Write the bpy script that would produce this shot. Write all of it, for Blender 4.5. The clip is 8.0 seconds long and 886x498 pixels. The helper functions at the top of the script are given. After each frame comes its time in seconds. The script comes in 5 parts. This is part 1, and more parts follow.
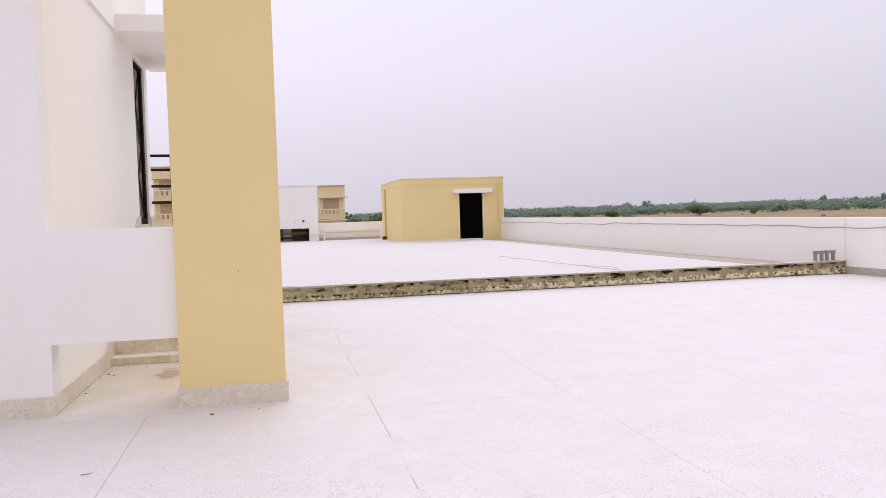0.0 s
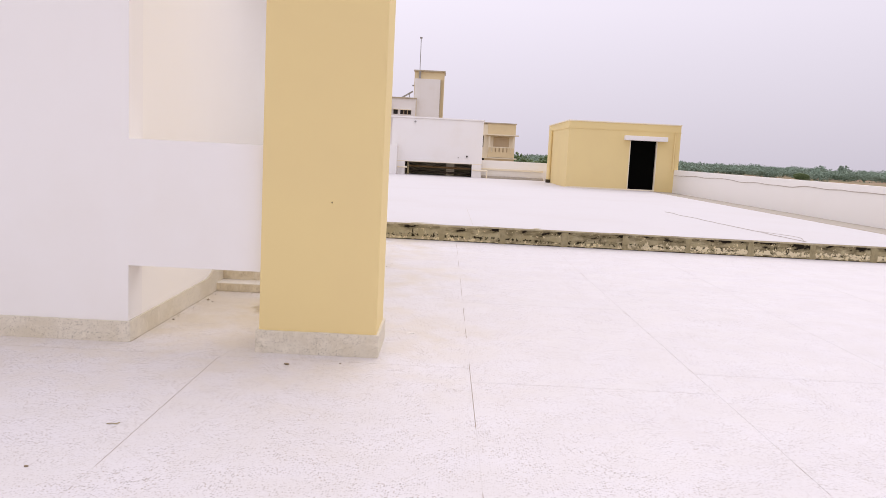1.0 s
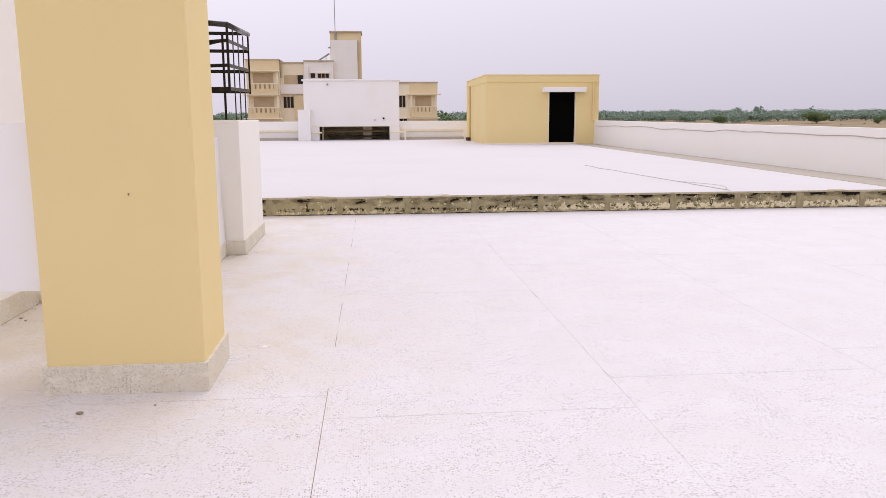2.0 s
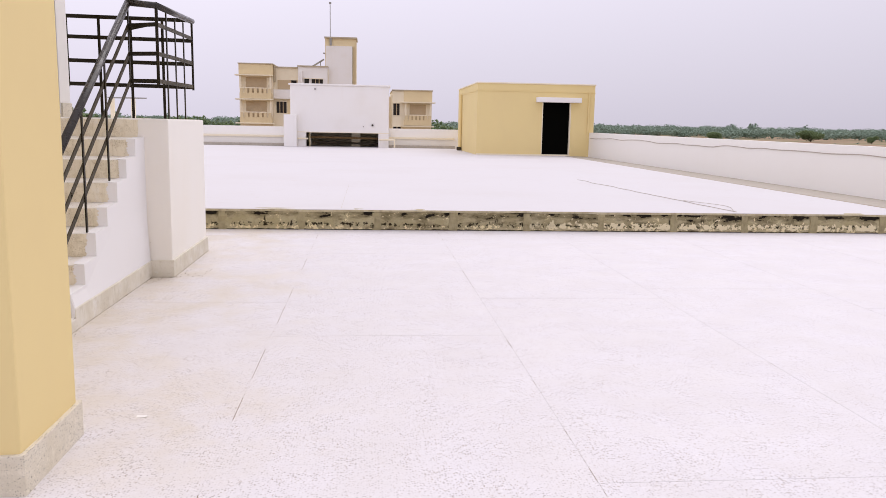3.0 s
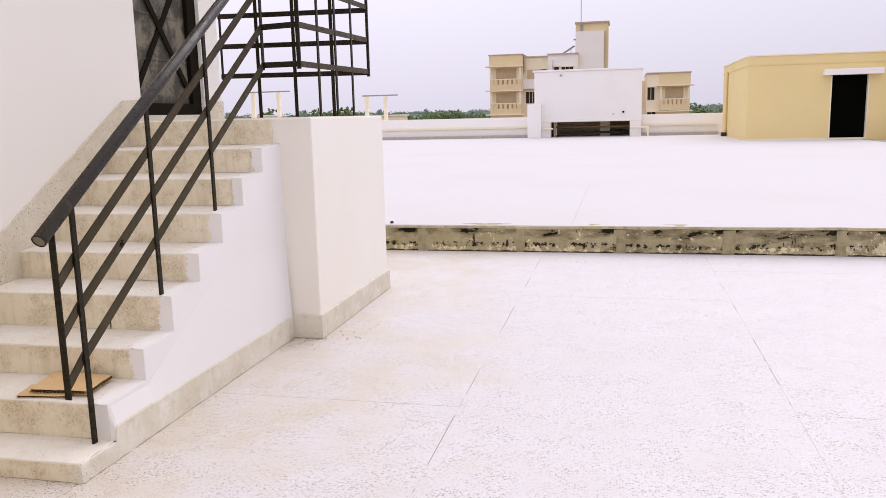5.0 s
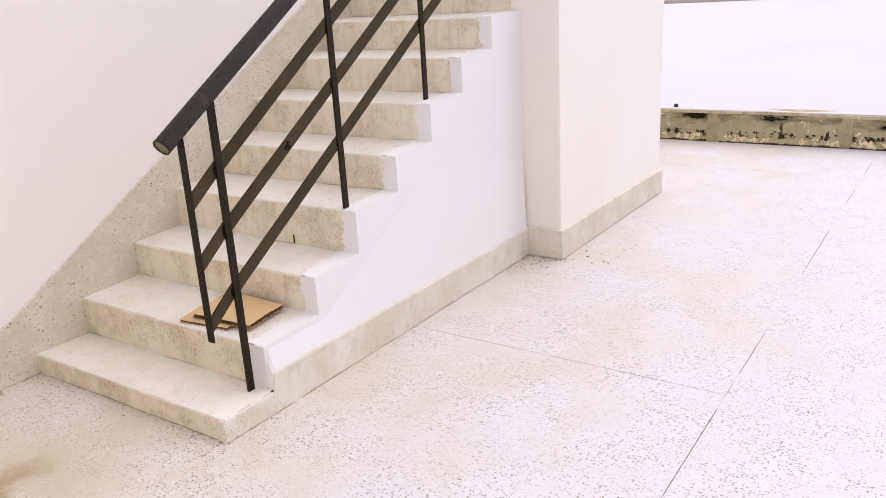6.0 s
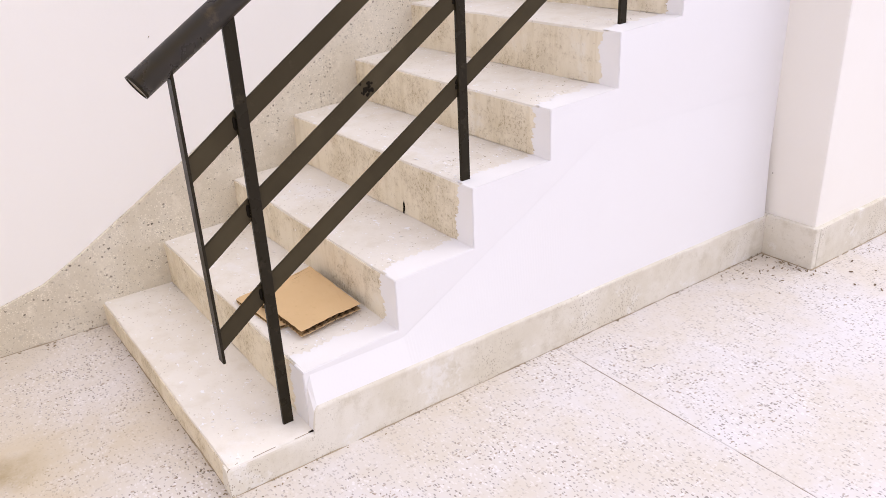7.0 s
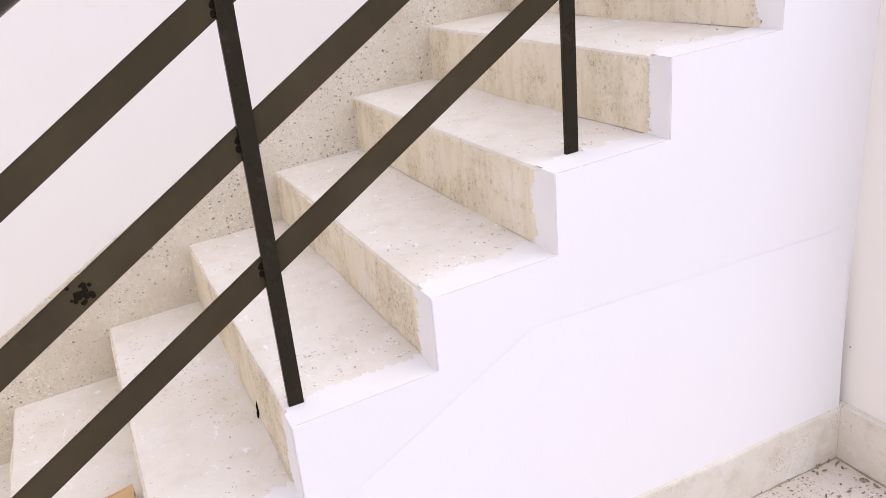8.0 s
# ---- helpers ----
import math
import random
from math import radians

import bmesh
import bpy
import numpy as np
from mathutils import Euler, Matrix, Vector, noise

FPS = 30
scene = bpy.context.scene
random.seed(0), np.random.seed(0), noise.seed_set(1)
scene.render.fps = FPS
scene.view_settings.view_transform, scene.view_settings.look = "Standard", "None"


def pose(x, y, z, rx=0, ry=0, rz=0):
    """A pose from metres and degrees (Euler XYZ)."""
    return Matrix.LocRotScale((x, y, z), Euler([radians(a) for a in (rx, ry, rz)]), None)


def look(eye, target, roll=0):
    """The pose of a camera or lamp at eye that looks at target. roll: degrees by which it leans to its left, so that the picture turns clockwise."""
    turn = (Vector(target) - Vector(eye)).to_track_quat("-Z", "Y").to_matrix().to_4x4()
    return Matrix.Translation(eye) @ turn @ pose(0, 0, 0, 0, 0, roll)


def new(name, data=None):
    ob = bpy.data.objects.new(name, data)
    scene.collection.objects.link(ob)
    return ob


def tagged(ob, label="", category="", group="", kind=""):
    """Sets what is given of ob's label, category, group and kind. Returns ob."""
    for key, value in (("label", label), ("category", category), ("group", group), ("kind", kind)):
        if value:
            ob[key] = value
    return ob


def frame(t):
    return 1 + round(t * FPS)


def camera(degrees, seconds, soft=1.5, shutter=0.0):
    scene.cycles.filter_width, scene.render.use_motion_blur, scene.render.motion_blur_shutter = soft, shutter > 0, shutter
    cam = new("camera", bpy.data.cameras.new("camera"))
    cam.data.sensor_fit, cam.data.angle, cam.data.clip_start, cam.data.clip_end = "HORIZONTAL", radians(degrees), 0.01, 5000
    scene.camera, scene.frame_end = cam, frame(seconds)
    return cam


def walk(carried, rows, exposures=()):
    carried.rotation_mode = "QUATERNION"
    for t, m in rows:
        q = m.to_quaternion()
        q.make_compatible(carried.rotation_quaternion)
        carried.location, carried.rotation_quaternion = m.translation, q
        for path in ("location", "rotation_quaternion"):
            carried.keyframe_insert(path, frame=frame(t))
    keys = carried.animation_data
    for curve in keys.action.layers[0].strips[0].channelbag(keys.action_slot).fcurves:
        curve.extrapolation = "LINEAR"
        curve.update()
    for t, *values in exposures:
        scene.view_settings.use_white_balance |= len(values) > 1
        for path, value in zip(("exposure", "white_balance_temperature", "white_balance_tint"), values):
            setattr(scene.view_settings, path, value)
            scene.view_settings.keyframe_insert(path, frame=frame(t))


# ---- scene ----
cam = camera(58.5, 8.0, soft=0.45)
PATH = [
    (0, (-0.814, -1.132, 1.465), (-0.4, 0.823, 1.379), -1.78),
    (0.3, (-0.67, -0.831, 1.459), (-0.406, 1.15, 1.373), -0.4),
    (0.5, (-0.578, -0.611, 1.433), (-0.351, 1.372, 1.298), 1.7),
    (0.7, (-0.475, -0.45, 1.424), (-0.324, 1.536, 1.244), 3.69),
    (1, (-0.342, -0.042, 1.438), (-0.34, 1.944, 1.2), 2.9),
    (1.2, (-0.262, 0.156, 1.427), (-0.268, 2.14, 1.172), 2.22),
    (1.5, (-0.132, 0.56, 1.442), (-0.1, 2.534, 1.123), 0),
    (1.8, (0.06, 0.909, 1.439), (0.213, 2.874, 1.103), -0.37),
    (2, (0.154, 1.162, 1.46), (0.325, 3.127, 1.129), -0.3),
    (2.2, (0.225, 1.364, 1.434), (0.411, 3.328, 1.106), -0.4),
    (3.3, (0.596, 2.82, 1.415), (0.747, 4.793, 1.127), 2.4),
    (3.5, (0.62, 3.072, 1.414), (0.694, 5.052, 1.142), 2.9),
    (3.7, (0.664, 3.326, 1.438), (0.698, 5.309, 1.177), 3.13),
    (4, (0.716, 3.712, 1.4), (0.576, 5.689, 1.129), 2.3),
    (4.2, (0.722, 4.007, 1.415), (0.524, 5.975, 1.118), 2.1),
    (5.3, (0.61, 5.352, 1.419), (-0.013, 7.214, 1.039), -2.17),
    (5.5, (0.581, 5.571, 1.402), (-0.205, 7.339, 0.895), -2.26),
    (5.8, (0.487, 5.92, 1.357), (-0.468, 7.585, 0.795), -2.38),
    (6, (0.479, 6.129, 1.377), (-0.599, 7.695, 0.757), -3.29),
    (6.3, (0.423, 6.459, 1.339), (-0.903, 7.789, 0.651), -4.67),
    (6.5, (0.369, 6.671, 1.358), (-1.017, 7.87, 0.557), -4.98),
    (6.8, (0.205, 6.953, 1.294), (-1.242, 8.033, 0.435), -4.88),
    (7, (0.099, 7.174, 1.31), (-1.394, 8.216, 0.483), -2.7),
    (7.2, (0.007, 7.381, 1.301), (-1.518, 8.303, 0.394), -5.58),
    (7.5, (-0.155, 7.619, 1.303), (-1.741, 8.374, 0.346), -6.75),
    (7.8, (-0.263, 7.948, 1.338), (-1.89, 8.633, 0.399), -6.22),
    (8, (-0.304, 8.156, 1.336), (-2.0, 8.92, 0.603), -5.39),
]
EXPOSURES = [(0.0, 0.20, 6400, 15.5), (1.0, 0.22, 6530, 15.5), (1.5, 0.22, 6530, 15.5), (2.0, 0.22, 6450, 15.5), (3.5, 0.23, 6400, 15), (4.0, 0.24, 6400, 15), (5.5, 0.36, 6300, 15), (6.5, 0.50, 6150, 16), (7.0, 0.57, 6100, 16.5), (7.5, 0.60, 6050, 17), (8.0, 0.62, 6000, 17)]
walk(cam, [(t, look(eye, target, roll)) for t, eye, target, roll in PATH], EXPOSURES)

# ---- light: a bright hazy sky with a weak, wide sun ----
SUN_EL, SUN_AZ = radians(51), radians(27)          # azimuth from +y towards +x
world = bpy.data.worlds.new("hazy_sky")
scene.world = world
world.use_nodes = True
wn, wl = world.node_tree.nodes, world.node_tree.links
wn.clear()
sky = wn.new("ShaderNodeTexSky")
sky.sky_type = "NISHITA"
sky.sun_disc = False
sky.sun_elevation, sky.sun_rotation = SUN_EL, SUN_AZ
sky.air_density, sky.dust_density, sky.ozone_density = 1.0, 3.0, 1.0
wcoord = wn.new("ShaderNodeTexCoord")
wsep = wn.new("ShaderNodeSeparateXYZ")
wl.new(wcoord.outputs["Generated"], wsep.inputs[0])
wramp = wn.new("ShaderNodeValToRGB")
wramp.color_ramp.elements[0].position, wramp.color_ramp.elements[0].color = 0.0, (0.62, 0.595, 0.672, 1)
wramp.color_ramp.elements[1].position, wramp.color_ramp.elements[1].color = 0.5, (0.965, 0.945, 1.05, 1)
mid = wramp.color_ramp.elements.new(0.18)
mid.color = (0.82, 0.79, 0.876, 1)
wl.new(wsep.outputs["Z"], wramp.inputs[0])
wsky = wn.new("ShaderNodeMix")
wsky.data_type = "RGBA"
wsky.inputs["Factor"].default_value = 0.97
wscale = wn.new("ShaderNodeVectorMath")
wscale.operation = "SCALE"
wscale.inputs["Scale"].default_value = 0.08
wl.new(sky.outputs[0], wscale.inputs[0])
wl.new(wscale.outputs[0], wsky.inputs["A"])
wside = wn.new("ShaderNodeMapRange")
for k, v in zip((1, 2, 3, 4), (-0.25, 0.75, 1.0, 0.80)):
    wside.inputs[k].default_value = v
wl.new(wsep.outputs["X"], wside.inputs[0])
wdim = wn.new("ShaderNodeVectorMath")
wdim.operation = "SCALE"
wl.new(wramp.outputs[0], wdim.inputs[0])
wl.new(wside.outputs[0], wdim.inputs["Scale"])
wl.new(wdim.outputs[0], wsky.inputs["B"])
wbg = wn.new("ShaderNodeBackground")
wbg.inputs["Strength"].default_value = 1.0
wout = wn.new("ShaderNodeOutputWorld")
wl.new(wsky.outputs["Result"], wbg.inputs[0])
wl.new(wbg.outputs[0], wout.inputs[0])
sun = new("sun", bpy.data.lights.new("sun", "SUN"))
sun.data.energy, sun.data.angle, sun.data.color = 1.0, radians(60), (1.0, 0.95, 0.88)
sun.matrix_world = look((math.sin(SUN_AZ) * math.cos(SUN_EL) * 60, math.cos(SUN_AZ) * math.cos(SUN_EL) * 60, math.sin(SUN_EL) * 60), (0, 0, 0))


# ---- materials ----
class Nodes:
    """A principled material being put together, on world-size coordinates."""

    def __init__(self, name, rough=0.6, metal=0.0, spec=0.5):
        self.mat = bpy.data.materials.new(name)
        self.mat.use_nodes = True
        self.n, self.l = self.mat.node_tree.nodes, self.mat.node_tree.links
        self.bsdf = self.n["Principled BSDF"]
        self.bsdf.inputs["Roughness"].default_value = rough
        self.bsdf.inputs["Metallic"].default_value = metal
        self.bsdf.inputs["Specular IOR Level"].default_value = spec
        self.pos = self.n.new("ShaderNodeNewGeometry").outputs["Position"]

    def stretch(self, v):
        m = self.n.new("ShaderNodeVectorMath")
        m.operation = "MULTIPLY"
        self.l.new(self.pos, m.inputs[0])
        m.inputs[1].default_value = v
        return m.outputs[0]

    def noise(self, scale, detail=4.0, rough=0.55, vec=None):
        t = self.n.new("ShaderNodeTexNoise")
        t.inputs["Scale"].default_value, t.inputs["Detail"].default_value, t.inputs["Roughness"].default_value = scale, detail, rough
        self.l.new(vec or self.pos, t.inputs["Vector"])
        return t.outputs["Fac"]

    def cells(self, scale, vec=None, rand=1.0):
        t = self.n.new("ShaderNodeTexVoronoi")
        t.inputs["Scale"].default_value, t.inputs["Randomness"].default_value = scale, rand
        self.l.new(vec or self.pos, t.inputs["Vector"])
        return t.outputs["Color"], t.outputs["Distance"]

    def channel(self, col, k):
        t = self.n.new("ShaderNodeSeparateColor")
        self.l.new(col, t.inputs[0])
        return t.outputs[k]

    def ramp(self, fac, *stops):
        t = self.n.new("ShaderNodeMapRange")
        t.interpolation_type = "SMOOTHSTEP"
        (a, va), (b, vb) = stops
        for k, v in zip((1, 2, 3, 4), (a, b, va, vb)):
            t.inputs[k].default_value = v
        self.l.new(fac, t.inputs[0])
        return t.outputs[0]

    def times(self, a, b):
        t = self.n.new("ShaderNodeMath")
        t.operation = "MULTIPLY"
        for k, v in ((0, a), (1, b)):
            if isinstance(v, (int, float)):
                t.inputs[k].default_value = v
            else:
                self.l.new(v, t.inputs[k])
        return t.outputs[0]

    def mix(self, fac, a, b):
        t = self.n.new("ShaderNodeMix")
        t.data_type = "RGBA"
        for k, v in (("Factor", fac), ("A", a), ("B", b)):
            if isinstance(v, tuple):
                t.inputs[k].default_value = (*v, 1)
            elif isinstance(v, (int, float)):
                t.inputs[k].default_value = v
            else:
                self.l.new(v, t.inputs[k])
        return t.outputs["Result"]

    def random(self):
        return self.n.new("ShaderNodeObjectInfo").outputs["Random"]

    def island(self):
        return self.n.new("ShaderNodeNewGeometry").outputs["Random Per Island"]

    def colour(self, c):
        if isinstance(c, tuple):
            self.bsdf.inputs["Base Color"].default_value = (*c, 1)
        else:
            self.l.new(c, self.bsdf.inputs["Base Color"])
        return self

    def rough(self, r):
        self.l.new(r, self.bsdf.inputs["Roughness"])
        return self

    def bump(self, h, strength=0.3, dist=0.01):
        t = self.n.new("ShaderNodeBump")
        t.inputs["Strength"].default_value, t.inputs["Distance"].default_value = strength, dist
        self.l.new(h, t.inputs["Height"])
        self.l.new(t.outputs[0], self.bsdf.inputs["Normal"])
        return self


def paint(name, c, dirt, rough=0.75, amount=0.35):
    m = Nodes(name, rough, spec=0.25)
    big = m.ramp(m.noise(0.7, 5), (0.42, 0.0), (0.72, 1.0))
    streak = m.ramp(m.noise(3.0, 5, vec=m.stretch((1, 1, 0.15))), (0.5, 0.0), (0.85, 1.0))
    col = m.mix(m.times(big, amount), c, dirt)
    col = m.mix(m.times(streak, amount * 0.6), col, dirt)
    grain = m.noise(140, 3)
    m.colour(col).bump(m.mix(0.35, m.noise(9, 4), grain), 0.12, 0.006)
    return m.mat


def terrazzo(name, base, patch, chip_a, chip_b, density, size, stain=False):
    m = Nodes(name, 0.55, spec=0.3)
    bend = m.n.new("ShaderNodeVectorMath")
    bend.operation = "MULTIPLY_ADD"
    wave = m.n.new("ShaderNodeTexNoise")
    wave.inputs["Scale"].default_value, wave.inputs["Detail"].default_value = size * 0.8, 2.0
    m.l.new(m.pos, wave.inputs["Vector"])
    m.l.new(wave.outputs["Color"], bend.inputs[0])
    bend.inputs[1].default_value = (0.9 / size,) * 3
    m.l.new(m.pos, bend.inputs[2])
    flat = m.pos
    m.pos = bend.outputs[0]
    col_a, d_a = m.cells(size, m.stretch((1.0, 1.8, 1.4)))
    col_b, d_b = m.cells(size * 0.7, m.stretch((1.9, 1.0, 1.3)))
    col_c, d_c = m.cells(size * 1.7, m.stretch((1.2, 1.0, 1.5)))
    m.pos = flat
    # smooth cement film with few chips, worn through in patches where the chips show
    worn = m.ramp(m.noise(2.6, 7, 0.68), (0.34, 0.0), (0.66, 1.0))
    where = m.times(m.ramp(m.noise(5.5, 7, 0.70), (0.40, 0.38), (0.57, 1.0)), m.ramp(worn, (0.2, 0.6), (0.7, 1.0)))
    one = m.times(m.ramp(m.channel(col_a, 0), (1 - density, 0.0), (1 - density + 0.01, 1.0)), m.ramp(d_a, (0.26, 1.0), (0.46, 0.0)))
    two = m.times(m.ramp(m.channel(col_b, 1), (1 - density * 0.6, 0.0), (1 - density * 0.6 + 0.01, 1.0)), m.ramp(d_b, (0.22, 1.0), (0.40, 0.0)))
    dot = m.times(m.ramp(m.channel(col_c, 2), (0.90, 0.0), (0.91, 1.0)), m.ramp(d_c, (0.3, 1.0), (0.42, 0.0)))
    pale = m.times(m.ramp(m.channel(col_a, 2), (0.60, 0.0), (0.62, 1.0)), m.ramp(d_a, (0.36, 1.0), (0.48, 0.0)))
    film = patch
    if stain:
        # chips thin out away from the stair
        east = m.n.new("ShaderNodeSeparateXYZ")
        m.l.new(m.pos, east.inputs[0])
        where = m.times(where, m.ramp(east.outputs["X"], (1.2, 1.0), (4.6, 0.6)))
        # beige tint beside the stair and under the beam
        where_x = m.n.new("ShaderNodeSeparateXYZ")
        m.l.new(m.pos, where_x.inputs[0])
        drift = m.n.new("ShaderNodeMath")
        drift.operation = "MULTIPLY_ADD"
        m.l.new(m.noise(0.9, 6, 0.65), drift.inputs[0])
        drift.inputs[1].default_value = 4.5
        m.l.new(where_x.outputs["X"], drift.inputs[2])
        beige_zone = m.times(m.ramp(drift.outputs[0], (0.4, 1.0), (2.7, 0.0)), m.ramp(where_x.outputs["Y"], (3.6, 0.0), (6.0, 1.0)))
        film = m.mix(beige_zone, patch, (0.655, 0.595, 0.505))
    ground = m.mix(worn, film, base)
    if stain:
        # the beige covers all of it near the stair, strongest under the beam
        ground = m.mix(m.times(beige_zone, 0.30), ground, (0.665, 0.605, 0.515))
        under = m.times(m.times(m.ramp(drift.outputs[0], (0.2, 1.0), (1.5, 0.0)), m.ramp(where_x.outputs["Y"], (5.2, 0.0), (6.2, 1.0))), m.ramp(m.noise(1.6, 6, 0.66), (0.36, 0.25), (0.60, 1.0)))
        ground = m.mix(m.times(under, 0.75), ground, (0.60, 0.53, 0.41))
    ground = m.mix(m.times(m.times(pale, where), 0.4), ground, tuple(min(0.92, v * 1.25) for v in base))
    ground = m.mix(m.times(m.times(dot, where), 0.7), ground, chip_b)
    ground = m.mix(m.times(m.times(one, where), 0.8), ground, chip_a)
    ground = m.mix(m.times(m.times(two, where), 0.85), ground, chip_b)
    if not stain:
        pebbly = m.ramp(m.noise(9, 4), (0.42, 0.0), (0.60, 1.0))
        ground = m.mix(m.times(m.times(two, pebbly), 0.8), ground, chip_a)
        ground = m.mix(m.times(m.times(pale, pebbly), 0.6), ground, tuple(min(0.92, v * 1.2) for v in base))
        ground = m.mix(m.ramp(m.noise(15, 6, 0.7), (0.50, 0.0), (0.70, 0.4)), ground, tuple(min(0.9, v * 1.22) for v in base))
        ground = m.mix(m.ramp(m.noise(23, 6, 0.7, m.stretch((1, 1, 1.4))), (0.60, 0.0), (0.72, 0.4)), ground, tuple(v * 0.6 for v in base))
    if stain:
        # a dried brown puddle mark at the foot of the stair
        wet = m.n.new("ShaderNodeVectorMath")
        wet.operation = "SUBTRACT"
        wob = m.n.new("ShaderNodeTexNoise")
        wob.inputs["Scale"].default_value, wob.inputs["Detail"].default_value = 5.0, 5.0
        m.l.new(m.pos, wob.inputs["Vector"])
        shake = m.n.new("ShaderNodeVectorMath")
        shake.operation = "MULTIPLY_ADD"
        shake.inputs[1].default_value = (0.24, 0.24, 0.0)
        m.l.new(wob.outputs["Color"], shake.inputs[0])
        m.l.new(m.pos, shake.inputs[2])
        m.l.new(shake.outputs[0], wet.inputs[0])
        wet.inputs[1].default_value = (-1.875 + 0.12, 6.95 + 0.12, 0.0)
        shape = m.n.new("ShaderNodeVectorMath")
        shape.operation = "MULTIPLY"
        m.l.new(wet.outputs[0], shape.inputs[0])
        shape.inputs[1].default_value = (8.5, 2.9, 0.0)
        size_of = m.n.new("ShaderNodeVectorMath")
        size_of.operation = "LENGTH"
        m.l.new(shape.outputs[0], size_of.inputs[0])
        halo = m.ramp(size_of.outputs["Value"], (0.9, 0.7), (2.8, 0.0))
        core = m.ramp(size_of.outputs["Value"], (0.55, 1.0), (1.12, 0.0))
        blotch = m.ramp(m.noise(7.0, 7, 0.70), (0.36, 0.25), (0.60, 1.0))
        ground = m.mix(m.times(halo, blotch), ground, (0.58, 0.485, 0.325))
        ground = m.mix(m.times(core, m.ramp(m.noise(11.0, 7, 0.72), (0.36, 0.45), (0.58, 0.95))), ground, (0.37, 0.285, 0.15))
    m.colour(ground).bump(m.noise(60, 4), 0.08, 0.004)
    m.rough(m.ramp(m.noise(2.0, 4), (0.3, 0.45), (0.7, 0.7)))
    return m.mat


# brighter copy of WHITE: bounce light on stair wall and parapets in the colour
LIFTED_WHITE = paint("lifted_white_wall_paint", (0.90, 0.872, 0.815), (0.865, 0.82, 0.74), amount=0.2)
# darker copy of WHITE: the flank's strong light taken down in the colour
FLANK_WHITE = paint("dimmed_white_paint", (0.82, 0.80, 0.775), (0.78, 0.745, 0.69), amount=0.3)
WHITE = paint("white_wall_paint", (0.87, 0.845, 0.81), (0.805, 0.755, 0.675))
# yellower copy of WHITE: the landing's warm shade put into its colour
SHADE_WARM_WHITE = paint("shade_warmed_white_paint", (0.865, 0.83, 0.755), (0.81, 0.745, 0.62))
CREAM = paint("cream_wall_paint", (0.85, 0.765, 0.58), (0.74, 0.64, 0.44))
OCHRE = paint("ochre_wall_paint", (0.785, 0.63, 0.30), (0.745, 0.585, 0.29), amount=0.5)
PALE_OCHRE = paint("pale_ochre_paint", (0.74, 0.61, 0.37), (0.68, 0.55, 0.33), amount=0.5)
BLOCK_TRIM = paint("weathered_tan_coping", (0.52, 0.45, 0.32), (0.40, 0.34, 0.24), amount=0.6)
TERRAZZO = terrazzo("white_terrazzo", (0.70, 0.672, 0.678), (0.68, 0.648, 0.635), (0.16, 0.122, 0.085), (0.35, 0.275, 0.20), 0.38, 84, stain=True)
SKIRT = terrazzo("grey_terrazzo", (0.72, 0.665, 0.545), (0.64, 0.575, 0.44), (0.085, 0.066, 0.042), (0.27, 0.215, 0.14), 0.28, 112)


def trowelled(name):
    """Terrazzo smeared over with its own cement: soft mottling, and chips only where it has worn."""
    m = Nodes(name, 0.7, spec=0.25)
    soft = m.ramp(m.noise(4.0, 6, 0.66), (0.38, 0.0), (0.64, 1.0))
    blot = m.ramp(m.noise(13, 6, 0.7), (0.50, 0.0), (0.70, 1.0))
    lime = m.ramp(m.noise(7.5, 6, 0.7), (0.57, 0.0), (0.66, 1.0))
    bare = m.ramp(m.noise(3.2, 5, 0.66), (0.46, 0.0), (0.60, 1.0))
    col_a, d_a = m.cells(130, m.stretch((1.0, 1.5, 1.2)))
    chip = m.times(m.ramp(m.channel(col_a, 0), (0.72, 0.0), (0.73, 1.0)), m.ramp(d_a, (0.26, 1.0), (0.46, 0.0)))
    grit = m.ramp(m.noise(150, 4, 0.7), (0.58, 0.0), (0.68, 1.0))
    col = m.mix(soft, (0.735, 0.69, 0.585), (0.655, 0.60, 0.475))
    col = m.mix(m.times(blot, 0.5), col, (0.53, 0.47, 0.345))
    col = m.mix(m.times(lime, 0.6), col, (0.80, 0.775, 0.72))
    col = m.mix(m.times(grit, 0.22), col, (0.40, 0.34, 0.24))
    col = m.mix(m.times(m.times(chip, bare), 0.7), col, (0.33, 0.27, 0.185))
    m.colour(col).bump(m.noise(40, 6, 0.7), 0.3, 0.004)
    return m.mat


SKIRT_PALE = trowelled("trowelled_beige_terrazzo")


